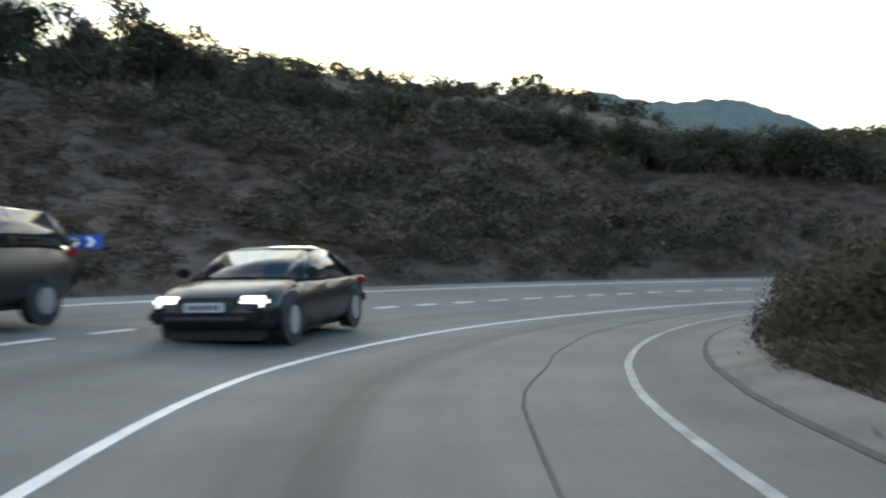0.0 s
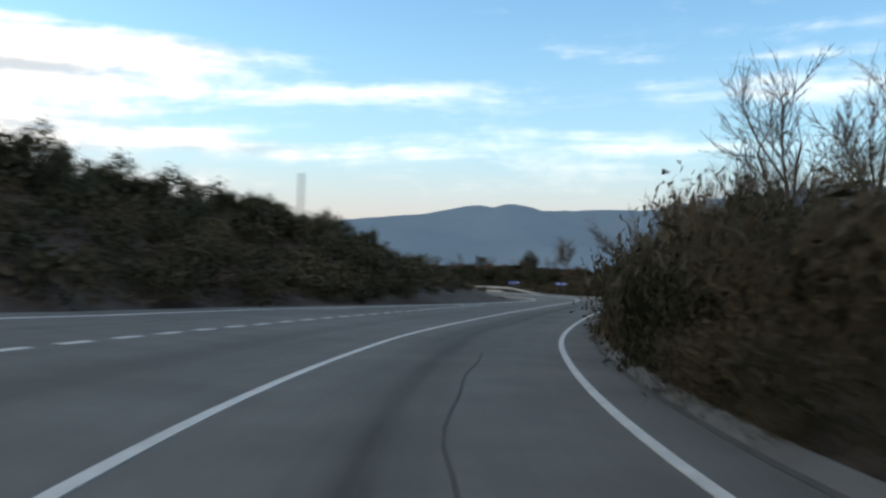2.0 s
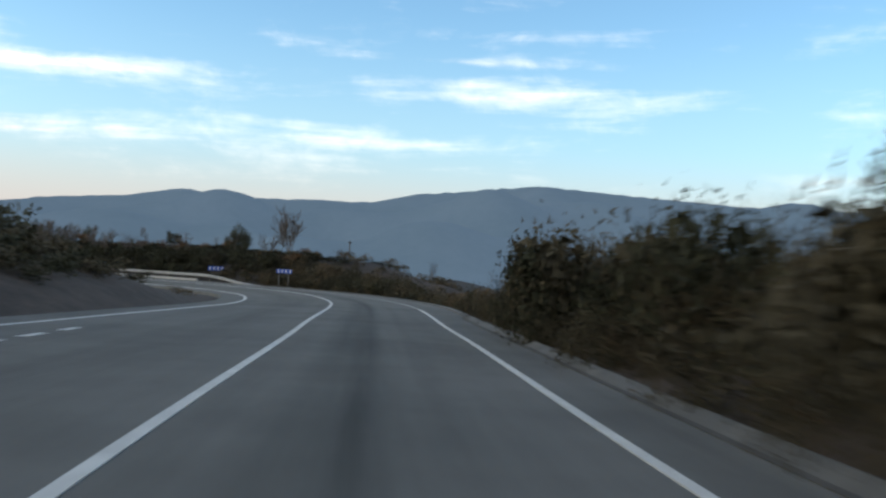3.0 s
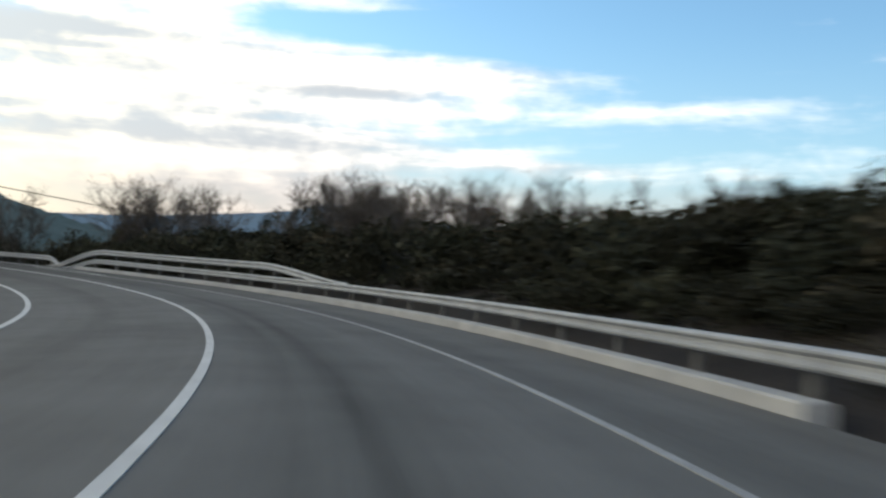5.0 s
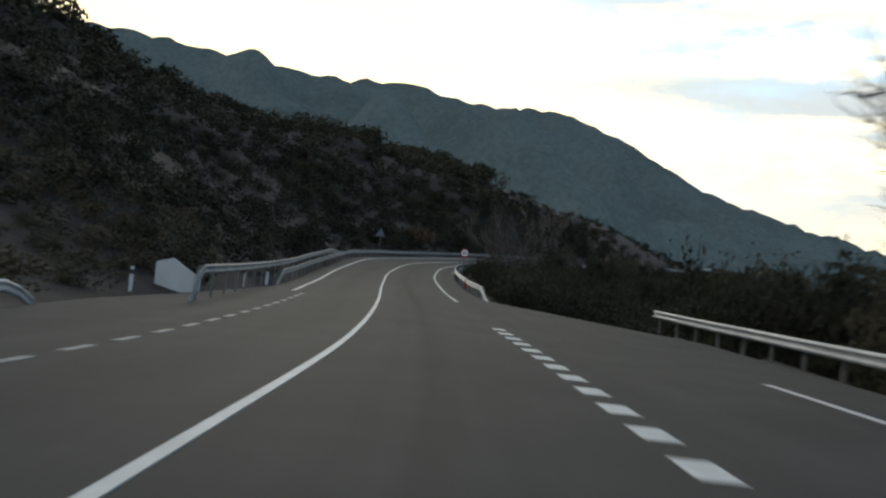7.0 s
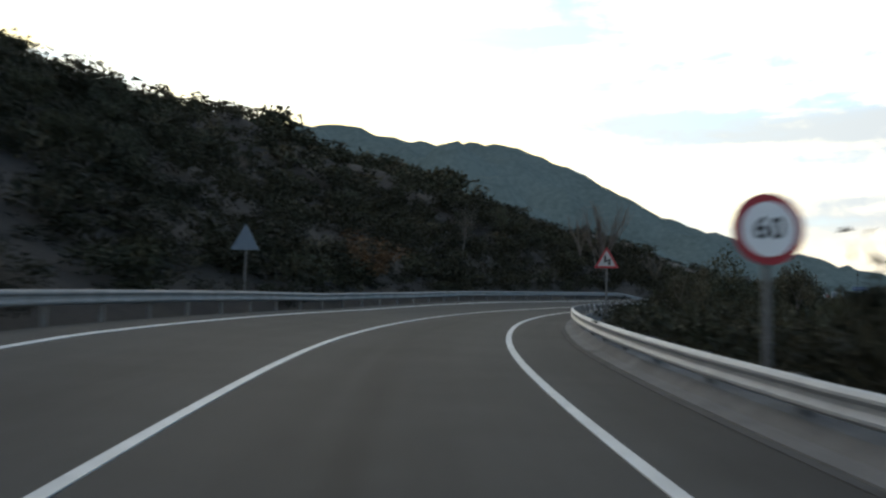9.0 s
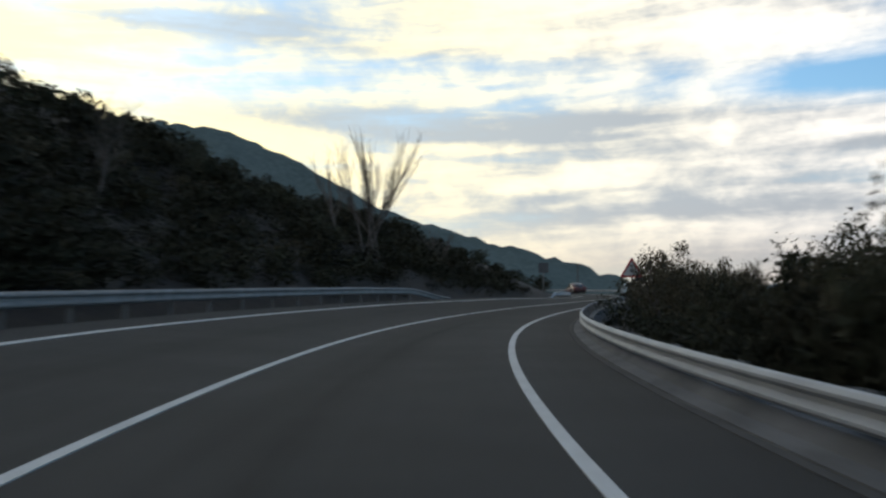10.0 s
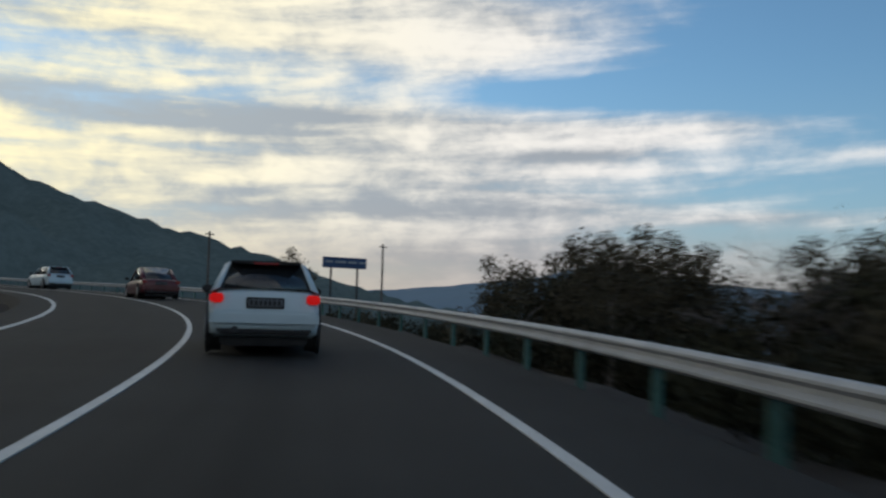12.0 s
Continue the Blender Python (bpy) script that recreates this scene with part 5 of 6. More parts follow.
def round_triangle(side, r=0.04):
    h = side * 0.866
    pts = [(-side / 2, -h / 3), (side / 2, -h / 3), (0, 2 * h / 3)]
    out = []
    for i in range(3):
        p, a, b = Vector(pts[i]), Vector(pts[i - 1]), Vector(pts[(i + 1) % 3])
        for k in range(5):
            w = k / 4
            out.append(tuple(p + (a - p).normalized() * r * (1 - w) ** 2 + (b - p).normalized() * r * w ** 2))
    return out


def stand(name, s, u, label, category, group="", turn=0.0, base=None):
    """A thing at the roadside; its face looks back along the road."""
    x, y, z = spot(s, u)
    return thing(name, pose(x, y, z if base is None else base, 0, 0, heading(s) + turn), label, category, group)


def pole(parent, x, z0, z1, wide=0.06, mat=None, name="post", y=0.04):
    return piece(name, box(wide, wide * 0.7, z1 - z0, (x, y, (z0 + z1) / 2), 0.006), mat or POST_STEEL, parent)


def chevron_sign(s, u, zc, width, count, label, turn=0.0, flip=1):
    ob = stand("chevron_sign", s, u, label, "road sign", "chevron signs", turn)
    h = width * 0.27
    low = min(float(ground_z(*spot(s, u)[:2])[0]) - spot(s, u)[2], 0) - 0.25
    for dx in (-0.32, 0.3):
        pole(ob, dx * width, low, zc + h * 0.4)
    board = piece("board", box(width, 0.025, h, (0, 0, zc), 0.004), BLUE_SIGN, ob)
    for k in range(count):
        x0 = (-0.5 + (k + 0.5) / count) * width
        a, t = h * 0.36, width / count * 0.34
        v = [(-a * 0.5, 0), (a * 0.35, a), (a * 0.35 + t, a), (-a * 0.5 + t, 0), (a * 0.35 + t, -a), (a * 0.35, -a)]
        v = [(x0 - t * 0.3 + flip * x, zc + z) for x, z in v]
        piece("chevron", plate(v, 0.008, -0.0128), WHITE_SIGN, board)
    return ob


def lettering(text, size, parent, x, z, mat, y=-0.03, name="lettering"):
    cu = bpy.data.curves.new(name, "FONT")
    cu.body, cu.size, cu.align_x, cu.align_y, cu.extrude, cu.resolution_u, cu.offset = text, size, "CENTER", "CENTER", 0.002, 2, size * 0.02
    tmp = bpy.data.objects.new(name, cu)
    me = bpy.data.meshes.new_from_object(tmp)
    bpy.data.objects.remove(tmp)
    me.materials.append(mat)
    ob = part(name, me, parent)
    ob.matrix_local = pose(x, y, z, 90)
    return ob


def triangle_sign(s, u, zc, side, label, pictogram, turn=0.0):
    ob = stand("warning_sign", s, u, label, "road sign", "triangular warning signs", turn)
    low = min(float(ground_z(*spot(s, u)[:2])[0]) - spot(s, u)[2], 0) - 0.25
    pole(ob, 0, low, zc + side * 0.3)
    rim = piece("rim", plate([(x, z + zc) for x, z in round_triangle(side)], 0.02, 0.0), RED_SIGN, ob)
    face = piece("face", plate([(x, z + zc) for x, z in round_triangle(side * 0.73, 0.03)], 0.006, -0.0205), BOARD_FACE, ob)
    k = side
    if pictogram == "bends":
        a = [(-0.1, 0.22), (-0.01, 0.22), (-0.01, 0.03), (0.16, 0.1), (0.16, -0.17), (0.07, -0.17), (0.07, -0.02), (-0.1, -0.09)]
        piece("double_bend_symbol", plate([(x * k, z * k + zc) for x, z in a], 0.005, -0.0268), BLACK_SIGN, face)
    else:
        for x, z, w, h in ((0.0, 0.14, 0.03, 0.12), (-0.05, 0.0, 0.07, 0.1), (0.05, 0.0, 0.07, 0.1), (0.0, -0.02, 0.05, 0.14)):
            piece("symbol", box(w * k, 0.005, h * k, (x * k, -0.029, z * k + zc), 0.0), GREY_INK, face)
    return ob


chevron_sign(138.1, 4.5, 1.11, 1.05, 4, "blue chevron board with white arrows on two posts", turn=-18)
chevron_sign(151.2, 6.5, 1.05, 1.32, 4, "blue chevron board with white arrows behind the rail", turn=-12)
chevron_sign(16.2, -9.4, 0.95, 1.1, 3, "blue chevron board with white arrows at the verge", turn=10, flip=-1)
triangle_sign(304.7, 4.7, 1.9, 0.84, "red-bordered triangle sign warning of a double bend", "bends")
triangle_sign(339.8, 5.08, 1.45, 0.84, "red-bordered triangle warning sign with a grey symbol", "other")

# speed limit
limit = stand("speed_limit_sign", 279.5, 4.5, "round white speed limit sign with a red rim", "road sign")
pole(limit, 0, -1.2, 1.6)
piece("rim", disc(0.305, 0.02, (0, 0, 1.47)), RED_SIGN, limit)
face = piece("face", disc(0.235, 0.008, (0, -0.0145, 1.47)), WHITE_SIGN, limit)
lettering("60", 0.27, face, 0, 1.47, BLACK_SIGN, y=-0.021)

# back of a triangle sign for the other direction
back = stand("reversed_warning_sign", 298.5, -5.7, "bare grey back of a triangular sign", "road sign", turn=180)
pole(back, 0, -0.4, 2.2, y=-0.06)
piece("panel", plate([(x, z + 1.95) for x, z in round_triangle(0.9)], 0.02, 0.03), BOX_GREY, back)

# direction board of the junction
town = stand("direction_board", 206.9, 5.32, "large white direction board with worn dark lettering", "road sign", turn=-4)
bw, bh, zc = 1.62, 1.53, 2.2
ctr = 0.82
for dx in (-0.45, 0.5):
    pole(town, ctr + dx, -1.0, zc + 0.5, 0.09)
board = piece("board", box(bw, 0.03, bh, (ctr, 0, zc), 0.02), BOARD_FACE, town)
k = bw / 1.55
piece("divider", box(bw * 0.98, 0.008, 0.045, (ctr, -0.0192, zc + 0.22 * k)), GREY_INK, board)
piece("border", box(bw * 0.98, 0.006, 0.02, (ctr, -0.0185, zc + bh / 2 - 0.025)), GREY_INK, board)
piece("green_panel", box(0.4 * k, 0.006, 0.15 * k, (ctr + 0.28 * k, -0.0185, zc + 0.52 * k)), GREEN_SIGN, board)
piece("arrow_stem", box(0.05 * k, 0.006, 0.16 * k, (ctr - 0.56 * k, -0.0185, zc + 0.45 * k)), GREY_INK, board)
piece("arrow_head", plate([(ctr + x * k, zc + z * k) for x, z in ((-0.67, 0.5), (-0.45, 0.5), (-0.56, 0.63))], 0.006, -0.0155), GREY_INK, board)
piece("slant_arrow", plate([(ctr + x * k, zc + z * k) for x, z in ((0.4, -0.28), (0.45, -0.34), (0.6, -0.2), (0.65, -0.25), (0.68, -0.06), (0.5, -0.1), (0.55, -0.15))], 0.006, -0.0155), GREY_INK, board)
for x, z, w, h in ((0.2, 0.35, 0.62, 0.085), (-0.18, 0.04, 0.72, 0.08), (-0.12, -0.12, 0.95, 0.08), (-0.15, -0.34, 0.46, 0.075), (-0.15, -0.5, 0.58, 0.075)):
    n = int(w / 0.07)
    for j in range(n):
        piece("lettering_bar", box(k * w / n * 0.72, 0.006, k * h * (1.0 if j % 3 else 0.8), (ctr + k * (x - w / 2 + (j + 0.5) * w / n), -0.0185, zc + k * z)), GREY_INK, board)

# grey board on two posts at the verge of the first bend
low_board = stand("verge_board", 47.5, -8.5, "small grey board on two posts at the verge", "road sign", turn=15)
for dx in (-0.35, 0.35):
    pole(low_board, dx, -0.8, 1.35)
piece("board", box(1.0, 0.03, 0.36, (0, 0, 1.2), 0.01), BOX_GREY, low_board)

# dark board on the inner side of the third bend
dark_board = stand("dark_sign_board", 381, -6.0, "dark square board seen against the sky", "road sign")
pole(dark_board, 0, -1.0, 2.3, 0.08)
piece("board", box(0.8, 0.04, 0.82, (0, 0, 2.35), 0.01), GREY_INK, dark_board)

# roadside cabinet beyond the rail
cabinet = stand("roadside_cabinet", 370.2, 4.68, "tall blue-grey steel cabinet with a pale side", "cabinet", turn=8)
piece("plinth", box(0.5, 0.6, 0.9, (0.22, 0.1, -0.42), 0.02), CONCRETE, cabinet)
piece("body", box(0.4, 0.5, 1.02, (0.22, 0.1, 0.54), 0.012), BOX_GREY, cabinet)
piece("side_panel", box(0.012, 0.48, 0.98, (0.014, 0.1, 0.54), 0.003), BOX_WHITE, cabinet, "pale side panel")
piece("roof", box(0.46, 0.56, 0.04, (0.22, 0.1, 1.07), 0.01), BOX_WHITE, cabinet)
piece("door", box(0.35, 0.012, 0.9, (0.22, -0.157, 0.54), 0.003), BOX_GREY, cabinet)
piece("handle", box(0.02, 0.02, 0.12, (0.36, -0.17, 0.54), 0.004), DARK_METAL, cabinet)

# mast with a camera box
mast = stand("camera_mast", 380.3, 5.25, "thin dark mast carrying a small camera box", "mast")
piece("pole", disc(0.035, 5.0, (0, 0, 0.65), 10, "Z", 0.025), DARK_METAL, mast)
piece("camera_box", box(0.2, 0.26, 0.14, (0.03, 0, 2.9), 0.015), DARK_METAL, mast)
piece("bracket", box(0.05, 0.05, 0.3, (0, 0, 3.1), 0.005), DARK_METAL, mast)
piece("antenna", disc(0.012, 0.3, (0, 0, 3.3), 6, "Z"), DARK_METAL, mast)

# red marker post at the rail
marker = stand("marker_post", 259.2, 4.05, "short red plastic marker post by the rail", "marker post")
piece("shaft", disc(0.07, 0.5, (0, 0, 0.25), 14, "Z", 0.05), RED_SIGN, marker)
piece("foot", disc(0.13, 0.05, (0, 0, 0.025), 14, "Z", 0.1), DARK_METAL, marker)


def wooden_pole(s, u, top, label):
    x, y, _ = spot(s, u)
    z = float(ground_z(x, y)[0])
    ob = thing("utility_pole", pose(x, y, z, 0, 0, heading(s)), label, "utility pole", "utility poles")
    h = road_z(s) + top - z
    piece("shaft", disc(0.11, h + 0.5, (0, 0, h / 2 - 0.25), 10, "Z", 0.07), BARK, ob)
    piece("crossarm", box(0.7, 0.08, 0.08, (0, 0, h - 0.2), 0.01), BARK, ob)
    return ob


wooden_pole(163, 38, 4.8, "wooden utility pole standing in the valley")
wooden_pole(436, 25, 4.4, "wooden utility pole beyond the bend")
wooden_pole(442, 14, 4.6, "wooden utility pole on the far side of the bend")
wooden_pole(128, 5.6 + 12, 3.8, "wooden utility pole beside the road")

# lattice mast on the knoll
x, y, _ = spot(130.9, -22)
z = float(ground_z(x, y)[0])
lattice = thing("lattice_mast", pose(x, y, z), "slim steel lattice mast among the trees", "mast")
mh = road_z(130.9) + 10.2 - z
for k in range(4):
    a = radians(45 + 90 * k)
    piece("leg", disc(0.03, mh, (0.3 * math.cos(a), 0.3 * math.sin(a), mh / 2), 6, "Z"), DARK_METAL, lattice)
for k in range(int(mh / 0.7)):
    piece("brace", box(0.5, 0.03, 0.03, (0, 0.21 * (-1) ** k, 0.4 + k * 0.7)), DARK_METAL, lattice)

# blue board far off on the outer side
gantry = stand("blue_direction_board", 415, 8.7, "blue direction board on two posts beyond the rail", "road sign")
for dx in (-0.6, 0.6):
    pole(gantry, dx, -4.0, 1.9, 0.08, DARK_METAL)
panel = piece("board", box(2.0, 0.05, 0.46, (0, 0, 1.85), 0.01), DULL_BLUE, gantry)
for dx, wide in ((-0.72, 0.34), (-0.2, 0.5), (0.35, 0.4), (0.78, 0.26)):
    piece("text_bar", box(wide, 0.006, 0.09, (dx, -0.0285, 1.88)), GREY_SIGN, panel)

# overhead cable crossing the road at the junction
cu = bpy.data.curves.new("cable", "CURVE")
cu.dimensions, cu.bevel_depth = "3D", 0.026
sp = cu.splines.new("POLY")
p0, p1 = Vector((108, 95.2, 4.25)), Vector((171, 90.6, -0.95))
sp.points.add(30)
for k, pt in enumerate(sp.points):
    w = k / 30
    q = p0.lerp(p1, w) - Vector((0, 0, 0.25 * 4 * w * (1 - w)))
    pt.co = (*q, 1)
tmp = bpy.data.objects.new("cable", cu)
me = bpy.data.meshes.new_from_object(tmp)
bpy.data.objects.remove(tmp)
me.materials.append(material("cable_rubber", (0.012, 0.012, 0.012), (0.02, 0.02, 0.02), rough=1.0, spec=0.0))
for px, py, pz in (p0, p1):
    gz0 = float(ground_z(px, py)[0])
    ob = thing("utility_pole", pose(px, py, gz0), "slim wooden utility pole carrying the cable", "utility pole", "utility poles")
    piece("shaft", disc(0.09, pz - gz0 + 0.5, (0, 0, (pz - gz0) / 2 - 0.2), 10, "Z", 0.06), BARK, ob)
    piece("insulator", disc(0.05, 0.1, (0, 0, pz - gz0), 10, "Z", 0.03), DARK_METAL, ob)
tagged(part("overhead_cable", me), "thin dark overhead cable hanging across the road", "cable")

# pale wall and posts at the junction
wall = stand("junction_wall", 243, -6.6, "pale plastered wall end with a sloping top", "wall", turn=4)
piece("wall_body", plate([(-0.5, -0.5), (0.7, -0.5), (0.7, 0.55), (0.0, 1.0), (-0.5, 0.85)], 0.25), PLASTER, wall)
piece("end_pier", box(0.16, 0.3, 1.1, (0.81, -0.12, 0.05), 0.02), PLASTER, wall)


def delineator(s, u):
    ob = stand("delineator_post", s, u, "white plastic delineator post with a dark band", "delineator", "delineator posts")
    piece("shaft", box(0.1, 0.07, 0.75, (0, 0, 0.37), 0.02), BOX_WHITE, ob)
    piece("band", box(0.104, 0.074, 0.14, (0, 0, 0.58), 0.004), BLACK_SIGN, ob)
    return ob


for s, u in ((240.5, -7.2), (247, -4.9), (250, -4.5)):
    delineator(s, u)


# Vehicles
def paint(name, base, other, rough=0.35):
    return material(name, base, other, scale=1.2, rough=rough, fine=0.2, spec=0.4, coat=0.2)


GLASS_DARK = material("car_glass", (0.012, 0.014, 0.015), (0.02, 0.022, 0.024), scale=1.5, rough=0.08, spec=0.6)
TYRE = material("tyre_rubber", (0.014, 0.014, 0.014), (0.026, 0.026, 0.026), scale=8, rough=0.9)
RIM = material("alloy_rim", (0.25, 0.26, 0.27), (0.4, 0.41, 0.42), scale=4, rough=0.4, metal=0.7)
TRIM = material("black_plastic_trim", (0.014, 0.014, 0.015), (0.028, 0.028, 0.029), scale=5, rough=0.7)
TAIL_ON = material("lit_tail_lamp", (0.2, 0.004, 0.004), (0.34, 0.008, 0.008), scale=9, rough=0.5, spec=0.2, emit=(1.0, 0.012, 0.01), strength=0.42)
TAIL_OFF = material("tail_lamp", (0.22, 0.01, 0.012), (0.3, 0.016, 0.018), scale=5, rough=0.25)
HEAD_ON = material("lit_head_lamp", (0.7, 0.7, 0.68), (0.8, 0.8, 0.78), scale=5, rough=0.2, emit=(1.0, 0.97, 0.9), strength=0.9)
HEAD_OFF = material("head_lamp", (0.4, 0.41, 0.42), (0.55, 0.55, 0.56), scale=5, rough=0.15)
# Darker blue-grey plate for cars seen from behind.
DULL_PLATE = material("dull_blue_grey_plate", (0.07, 0.085, 0.1), (0.11, 0.125, 0.14), scale=5, rough=0.5)
PLATE = material("plate_grey", (0.35, 0.37, 0.38), (0.48, 0.5, 0.5), scale=5, rough=0.5)
# White paint dimmed and blued in its colour for the shaded rear.
WHITE_CAR = paint("shaded_white_paint", (0.4, 0.5, 0.53), (0.47, 0.56, 0.59))
RED_CAR = paint("dark_red_car_paint", (0.06, 0.007, 0.009), (0.085, 0.009, 0.012))
BLACK_CAR = material("black_car_paint", (0.006, 0.0065, 0.008), (0.01, 0.011, 0.013), scale=1.2, rough=0.22, fine=0.2, spec=0.3)
GREY_CAR = material("grey_car_paint", (0.014, 0.014, 0.015), (0.022, 0.022, 0.022), scale=1.2, rough=0.3, fine=0.2, spec=0.3)


def loft(rings, close=True, caps=True):
    bm = bmesh.new()
    rows = [[bm.verts.new(p) for p in ring] for ring in rings]
    n = len(rows[0])
    for a, b in zip(rows, rows[1:]):
        for k in range(n if close else n - 1):
            j = (k + 1) % n
            bm.faces.new((a[k], a[j], b[j], b[k]))
    if caps and close:
        bm.faces.new(rows[0][::-1])
        bm.faces.new(rows[-1])
    bmesh.ops.recalc_face_normals(bm, faces=bm.faces[:])
    return bm


def car(name, s, u, label, coat, length=3.75, width=1.56, height=1.26, boot=0.0, facing=1, lamps="rear", lit=True, spoiler=True, ground=0.15, squat=0.0, turn=0.0, band=None):
    """A car; y runs forward. boot: length of the boot deck, 0 for a hatchback."""
    x, y, z = spot(s, u)
    ob = thing(name, pose(x, y, z, 0, 0, heading(s) + (0 if facing > 0 else 180) + turn), label, "car", "cars on the road")
    L, w, H = length / 2, width / 2, height
    belt = (0.68 if lamps == "front" else 0.6 if boot else 0.67) * H + squat
    hood = belt - 0.02

    def half(yy):
        k = abs(yy) / L
        return w * (1 - (0.13 if yy < 0 else 0.2) * max(0, (k - 0.62) / 0.38) ** 2)

    def ring(yy, top, low, narrow=1.0):
        q = half(yy) * narrow
        pts = [(0.55, 0, 0), (0.88, 0.0, 0), (0.97, 0.08, 0), (1.0, 0.3, 0), (1.0, 0.62, 0), (0.96, 0.88, 0), (0.86, 1.0, 0), (0.45, 1.03, 0)]
        right = [(q * a, yy, low + (top - low) * b) for a, b, _ in pts]
        return right + [(-px, py, pz) for px, py, pz in right[::-1]]
    deck = belt if boot == 0 else belt - 0.015
    rear_low = ground + 0.12
    st = [(-L, deck - 0.34, rear_low + 0.08, 0.9), (-L + 0.03, deck - 0.2, rear_low, 0.95), (-L + 0.07, deck - 0.04, ground + 0.06, 0.98), (-L + 0.16, deck, ground + 0.03, 1), (-L * 0.6, belt + 0.01, ground, 1), (0, belt, ground, 1), (L * 0.42, belt - 0.01, ground, 1),
          (L * 0.62, hood - 0.02, ground, 1), (L * 0.82, hood - 0.08, ground + 0.02, 1), (L * 0.93, hood - 0.15, ground + 0.05, 0.97), (L * 0.98, hood - 0.22, ground + 0.07, 0.94), (L, hood - 0.3, ground + 0.12, 0.9)]
    bm = loft([ring(*q) for q in st])
    bmesh.ops.bevel(bm, geom=[e for e in bm.edges if e.calc_face_angle(0) > 0.6], offset=0.012, segments=2)
    body = piece("body", bm, coat, ob, smooth=True)
    # greenhouse
    yr0 = -L + 0.1 + boot
    yr1 = yr0 + (0.34 if boot == 0 else 0.72)
    yf1, yf0 = L * 0.12, L * 0.47
    wr, wb = (w * 0.74, w * 0.93) if boot or lamps == "front" else (w * 0.66, w * 0.92)
    roofz = H

    def cross(yy, top, k):
        a, b = wb * (1 - 0.03 * k), wr
        return [(a, yy, belt - 0.03), (a + (b - a) * 0.92, yy, belt + (top - belt) * 0.92), (b * 0.9, yy, top), (0, yy, top + 0.015)]
    stations = [(yr0, belt + 0.01, 1), (yr1, roofz - 0.02, 0), ((yr1 + yf1) / 2, roofz + (0.03 if boot else 0.01), 0), (yf1, roofz - 0.03, 0), (yf0, belt + 0.0, 1)]
    rows = [cross(*q) for q in stations]
    if boot == 0:
        for row, x in zip(rows, (wb * 0.84, wr * 0.9)):
            row[2] = (x, row[2][1], row[2][2])

    def strip(name, quads, mat, label="", grow_by=0.0):
        b = bmesh.new()
        for quad in quads:
            b.faces.new([b.verts.new(v) for v in quad])
        bmesh.ops.remove_doubles(b, verts=b.verts, dist=1e-4)
        bmesh.ops.recalc_face_normals(b, faces=b.faces[:])
        r = bmesh.ops.solidify(b, geom=b.faces[:], thickness=-0.012 if not grow_by else grow_by)
        return piece(name, b, mat, ob, label, True)
    mir = lambda p: (-p[0], p[1], p[2])
    for sign in (1, -1):
        f = (lambda p: p) if sign > 0 else mir
        q = []
        for a, b in zip(rows, rows[1:]):
            q.append([f(a[0]), f(b[0]), f(b[1]), f(a[1])])
        strip("side_window", q, GLASS_DARK)
        # pillars run along the slanted edges of the glass
        out = 0.012 * sign
        for i, (ra, rb, wide) in enumerate(((rows[0], rows[1], 0.2 if boot == 0 else 0.12), (rows[4], rows[3], 0.07))):
            a0, a1 = Vector(f(ra[0])), Vector(f(rb[1]))
            dirn = 1 if i == 0 else -1
            sh = Vector((out, 0, 0))
            w2 = Vector((0, dirn * wide, 0))
            strip("pillar", [[tuple(a0 + sh), tuple(a0 + sh + w2), tuple(a1 + sh + w2 * 0.7), tuple(a1 + sh)], [tuple(a0 + sh), tuple(a1 + sh), tuple(Vector(f(rb[2])) + Vector((0, 0, 0.012))), tuple(Vector(f(ra[2])) + Vector((0, -0.01 * dirn, 0.006)))]], coat)
        mid = yr1 + (yf1 - yr1) * 0.45
        strip("pillar", [[(f((wb + 0.012, mid - 0.05, belt - 0.02))), f((wb + 0.012, mid + 0.05, belt - 0.02)), f((wr + 0.03, mid + 0.04, H - 0.06)), f((wr + 0.03, mid - 0.04, H - 0.06))]], TRIM if boot == 0 else coat)
        mirror = piece("mirror", box(0.15, 0.09, 0.11, (sign * (w + 0.07), yf0 - 0.12, belt + 0.07), 0.025), coat if lamps != "rear" else TRIM, ob)
    both = lambda a, b, i, j: [[a[i], b[i], b[j], a[j]], [mir(a[j]), mir(b[j]), mir(b[i]), mir(a[i])]]
    strip("rear_window", both(rows[0], rows[1], 2, 3), GLASS_DARK)
    strip("windscreen", both(rows[4], rows[3], 2, 3), GLASS_DARK)
    q = []
    for a, b in ((rows[1], rows[2]), (rows[2], rows[3])):
        q += both(a, b, 2, 3) + both(a, b, 1, 2)
    strip("roof", q, band or coat, grow_by=0.02)
    if spoiler:
        piece("spoiler", box(wr * 1.86, 0.16, 0.035, (0, yr1 - 0.08, H - 0.015), 0.012), band or coat, ob)
        piece("high_brake_lamp", box(0.3, 0.02, 0.025, (0, yr1 - 0.165, H - 0.03), 0.004), TAIL_OFF, ob)
    # wheels
    for sx in (-1, 1):
        for wy in (-L * 0.62, L * 0.64):
            r = 0.27
            wheel = piece("wheel", disc(r, 0.18, (sx * (w - 0.09), wy, r), 26, "X"), TYRE, ob)
            piece("rim", disc(r * 0.6, 0.02, (sx * (w + 0.004), wy, r), 20, "X"), RIM, wheel)
            piece("wheel_arch", disc(r * 1.16, 0.05, (sx * (w - 0.026), wy, r + 0.02), 26, "X"), TRIM, ob)
    # rear face
    zl = belt - 0.13
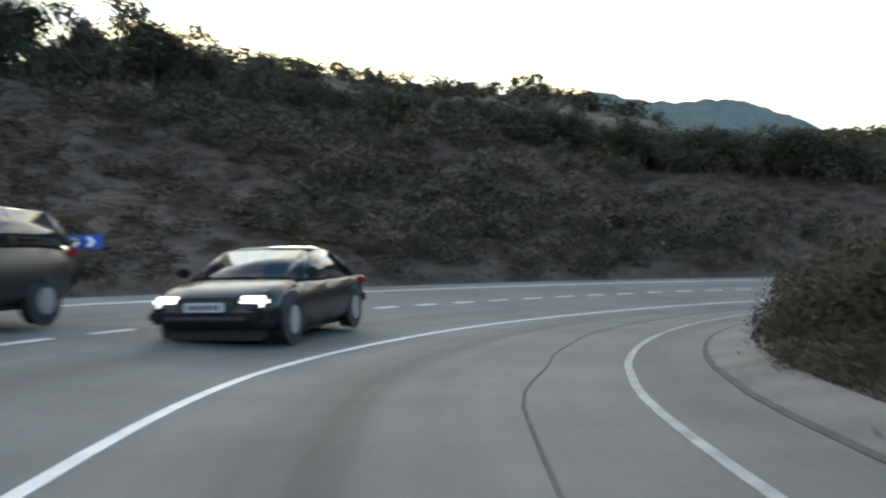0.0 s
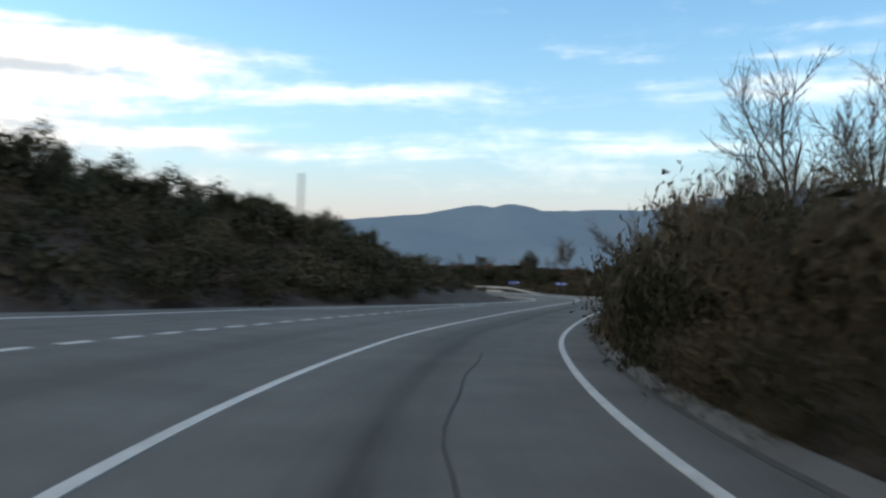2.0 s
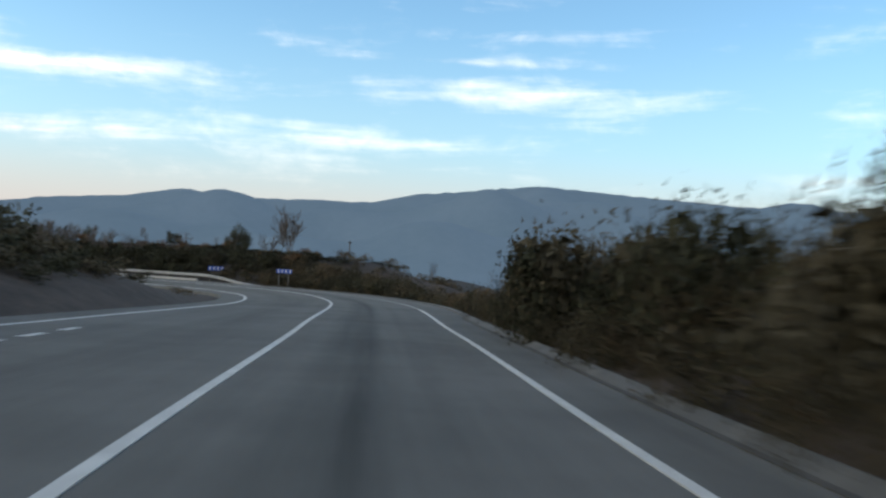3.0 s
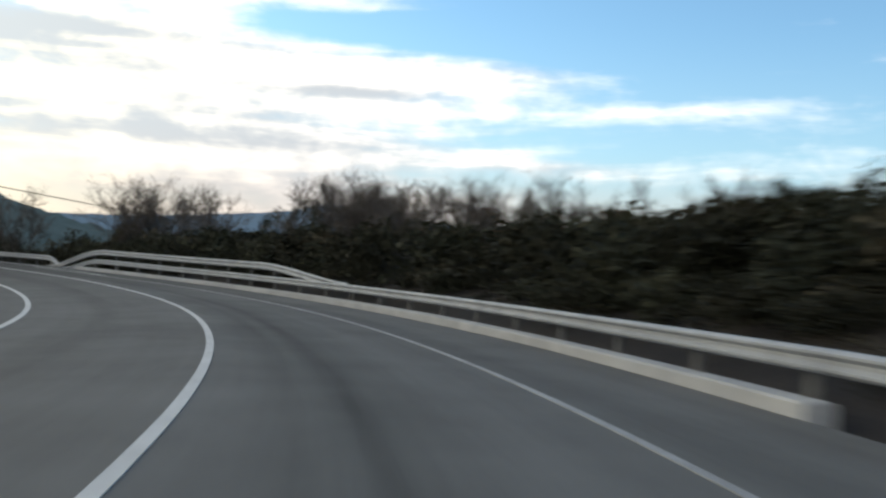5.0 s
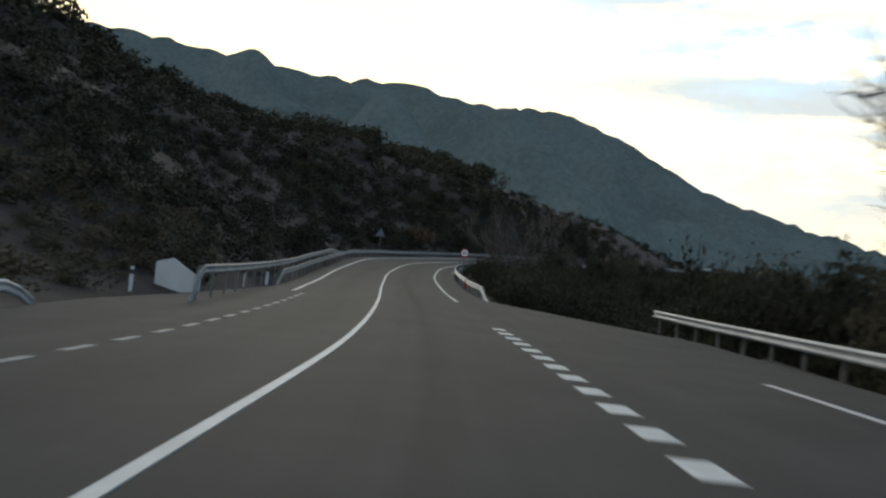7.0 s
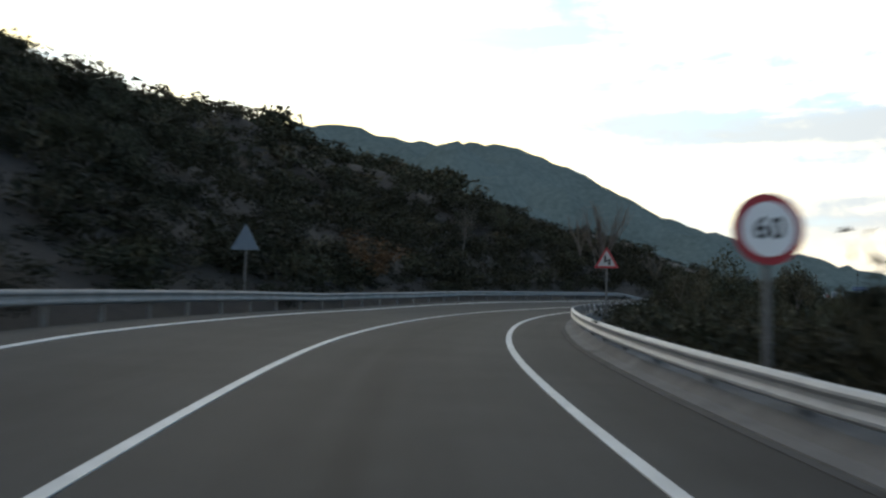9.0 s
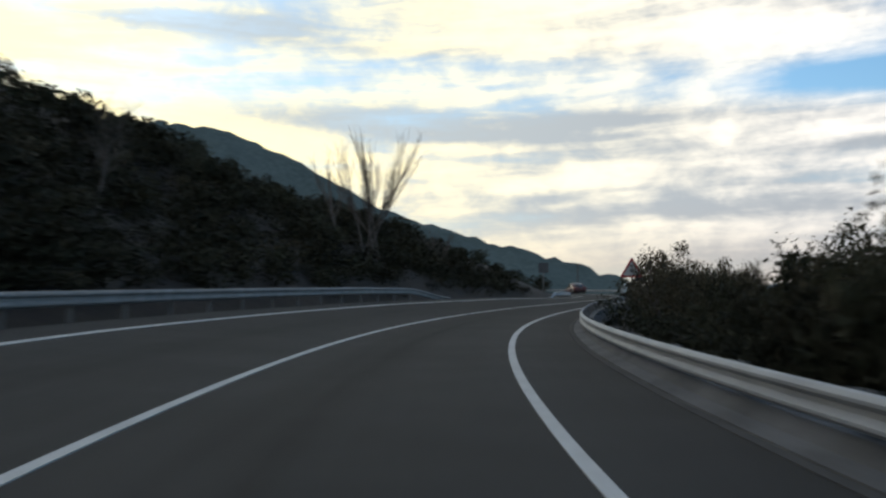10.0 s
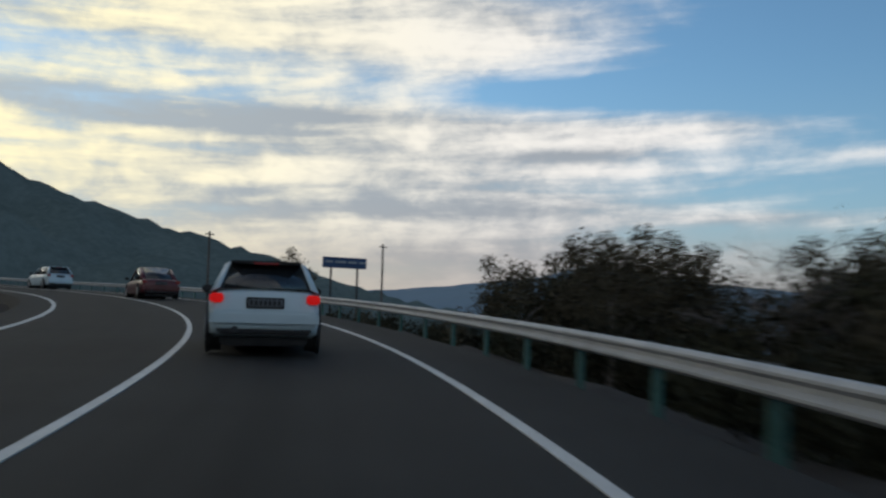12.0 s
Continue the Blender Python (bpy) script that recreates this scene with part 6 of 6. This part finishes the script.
    for sx in (-1, 1):
        lamp = piece("tail_lamp", box(0.175 * width / 1.5, 0.13, 0.11, (sx * (w * 0.82), -L + 0.075, zl + 0.03), 0.02), TAIL_ON if lit else TAIL_OFF, ob)
    plate_ob = piece("number_plate", box(0.4, 0.02, 0.085, (0, -L + 0.005, zl - 0.02), 0.005), DULL_PLATE if lamps == "rear" else PLATE, ob)
    for k in range(7):
        piece("plate_bar", box(0.035, 0.006, 0.055, (-0.16 + k * 0.053, -L - 0.008, zl - 0.02)), TRIM, plate_ob)
    piece("plate_recess", box(0.44, 0.02, 0.13, (0, -L + 0.014, zl - 0.02), 0.008), TRIM if lamps == "rear" else coat, ob)
    piece("rear_bumper", box(w * 1.86, 0.12, 0.2, (0, -L + 0.03, ground + 0.24), 0.045), coat, ob)
    piece("diffuser", box(w * 1.6, 0.14, 0.1, (0, -L + 0.07, ground + 0.1), 0.03), TRIM, ob)
    # Black box added under the floor to deepen the shadow below the car.
    piece("underbody", box(w * 1.5, length * 0.9, 0.16, (0, 0, ground + 0.0), 0.03), TRIM, ob)
    piece("exhaust", disc(0.04, 0.14, (-w * 0.5, -L + 0.02, ground + 0.11), 14, "Y"), DARK_METAL, ob)
    # front face
    zf = hood - 0.24
    for sx in (-1, 1):
        piece("head_lamp", box(0.32, 0.2, 0.12, (sx * w * 0.66, L * 0.93, zf + 0.03), 0.045), HEAD_ON if lamps == "front" else HEAD_OFF, ob)
    piece("grille", box(w * 0.9, 0.04, 0.17, (0, L - 0.005, zf - 0.01), 0.02), TRIM, ob)
    piece("front_bumper", box(w * 1.82, 0.14, 0.17, (0, L - 0.03, ground + 0.2), 0.045), coat, ob)
    piece("air_intake", box(w * 1.3, 0.04, 0.08, (0, L + 0.035, ground + 0.18), 0.02), TRIM, ob)
    fp = piece("front_plate", box(0.46, 0.02, 0.1, (0, L + 0.05, ground + 0.3), 0.005), PLATE, ob)
    for k in range(7):
        piece("plate_bar", box(0.035, 0.006, 0.055, (-0.16 + k * 0.053, L + 0.062, ground + 0.3)), TRIM, fp)
    return ob


car("hatchback_car", 389.8, 1.06, "white three-door hatchback with lit red tail lamps", WHITE_CAR, band=TRIM, width=1.36, height=1.08, length=3.3)
car("red_saloon_car", 417, 1.1, "dark red saloon car following the bend", RED_CAR, boot=0.36, height=1.22, length=3.9, spoiler=False, lit=False)
car("white_hatchback_car", 437, 1.3, "white hatchback far ahead in the bend", WHITE_CAR, lit=False)
car("black_saloon_car", 11.8, -1.5, "shiny black saloon car with lit head lamps", BLACK_CAR, boot=0.42, height=1.08, length=3.8, width=1.5, turn=6, facing=-1, lamps="front", lit=False, spoiler=False)
car("grey_estate_car", 9.15, -4.35, "dark grey off-road car in the outer lane", GREY_CAR, height=1.36, length=4.0, width=1.65, facing=-1, lamps="front", lit=False, spoiler=False, ground=0.26, squat=0.02)
car("black_estate_car", 203.4, -3.2, "black estate car with lit head lamps", BLACK_CAR, height=1.2, length=3.7, width=1.45, facing=-1, lamps="front", lit=False, spoiler=False, ground=0.15)
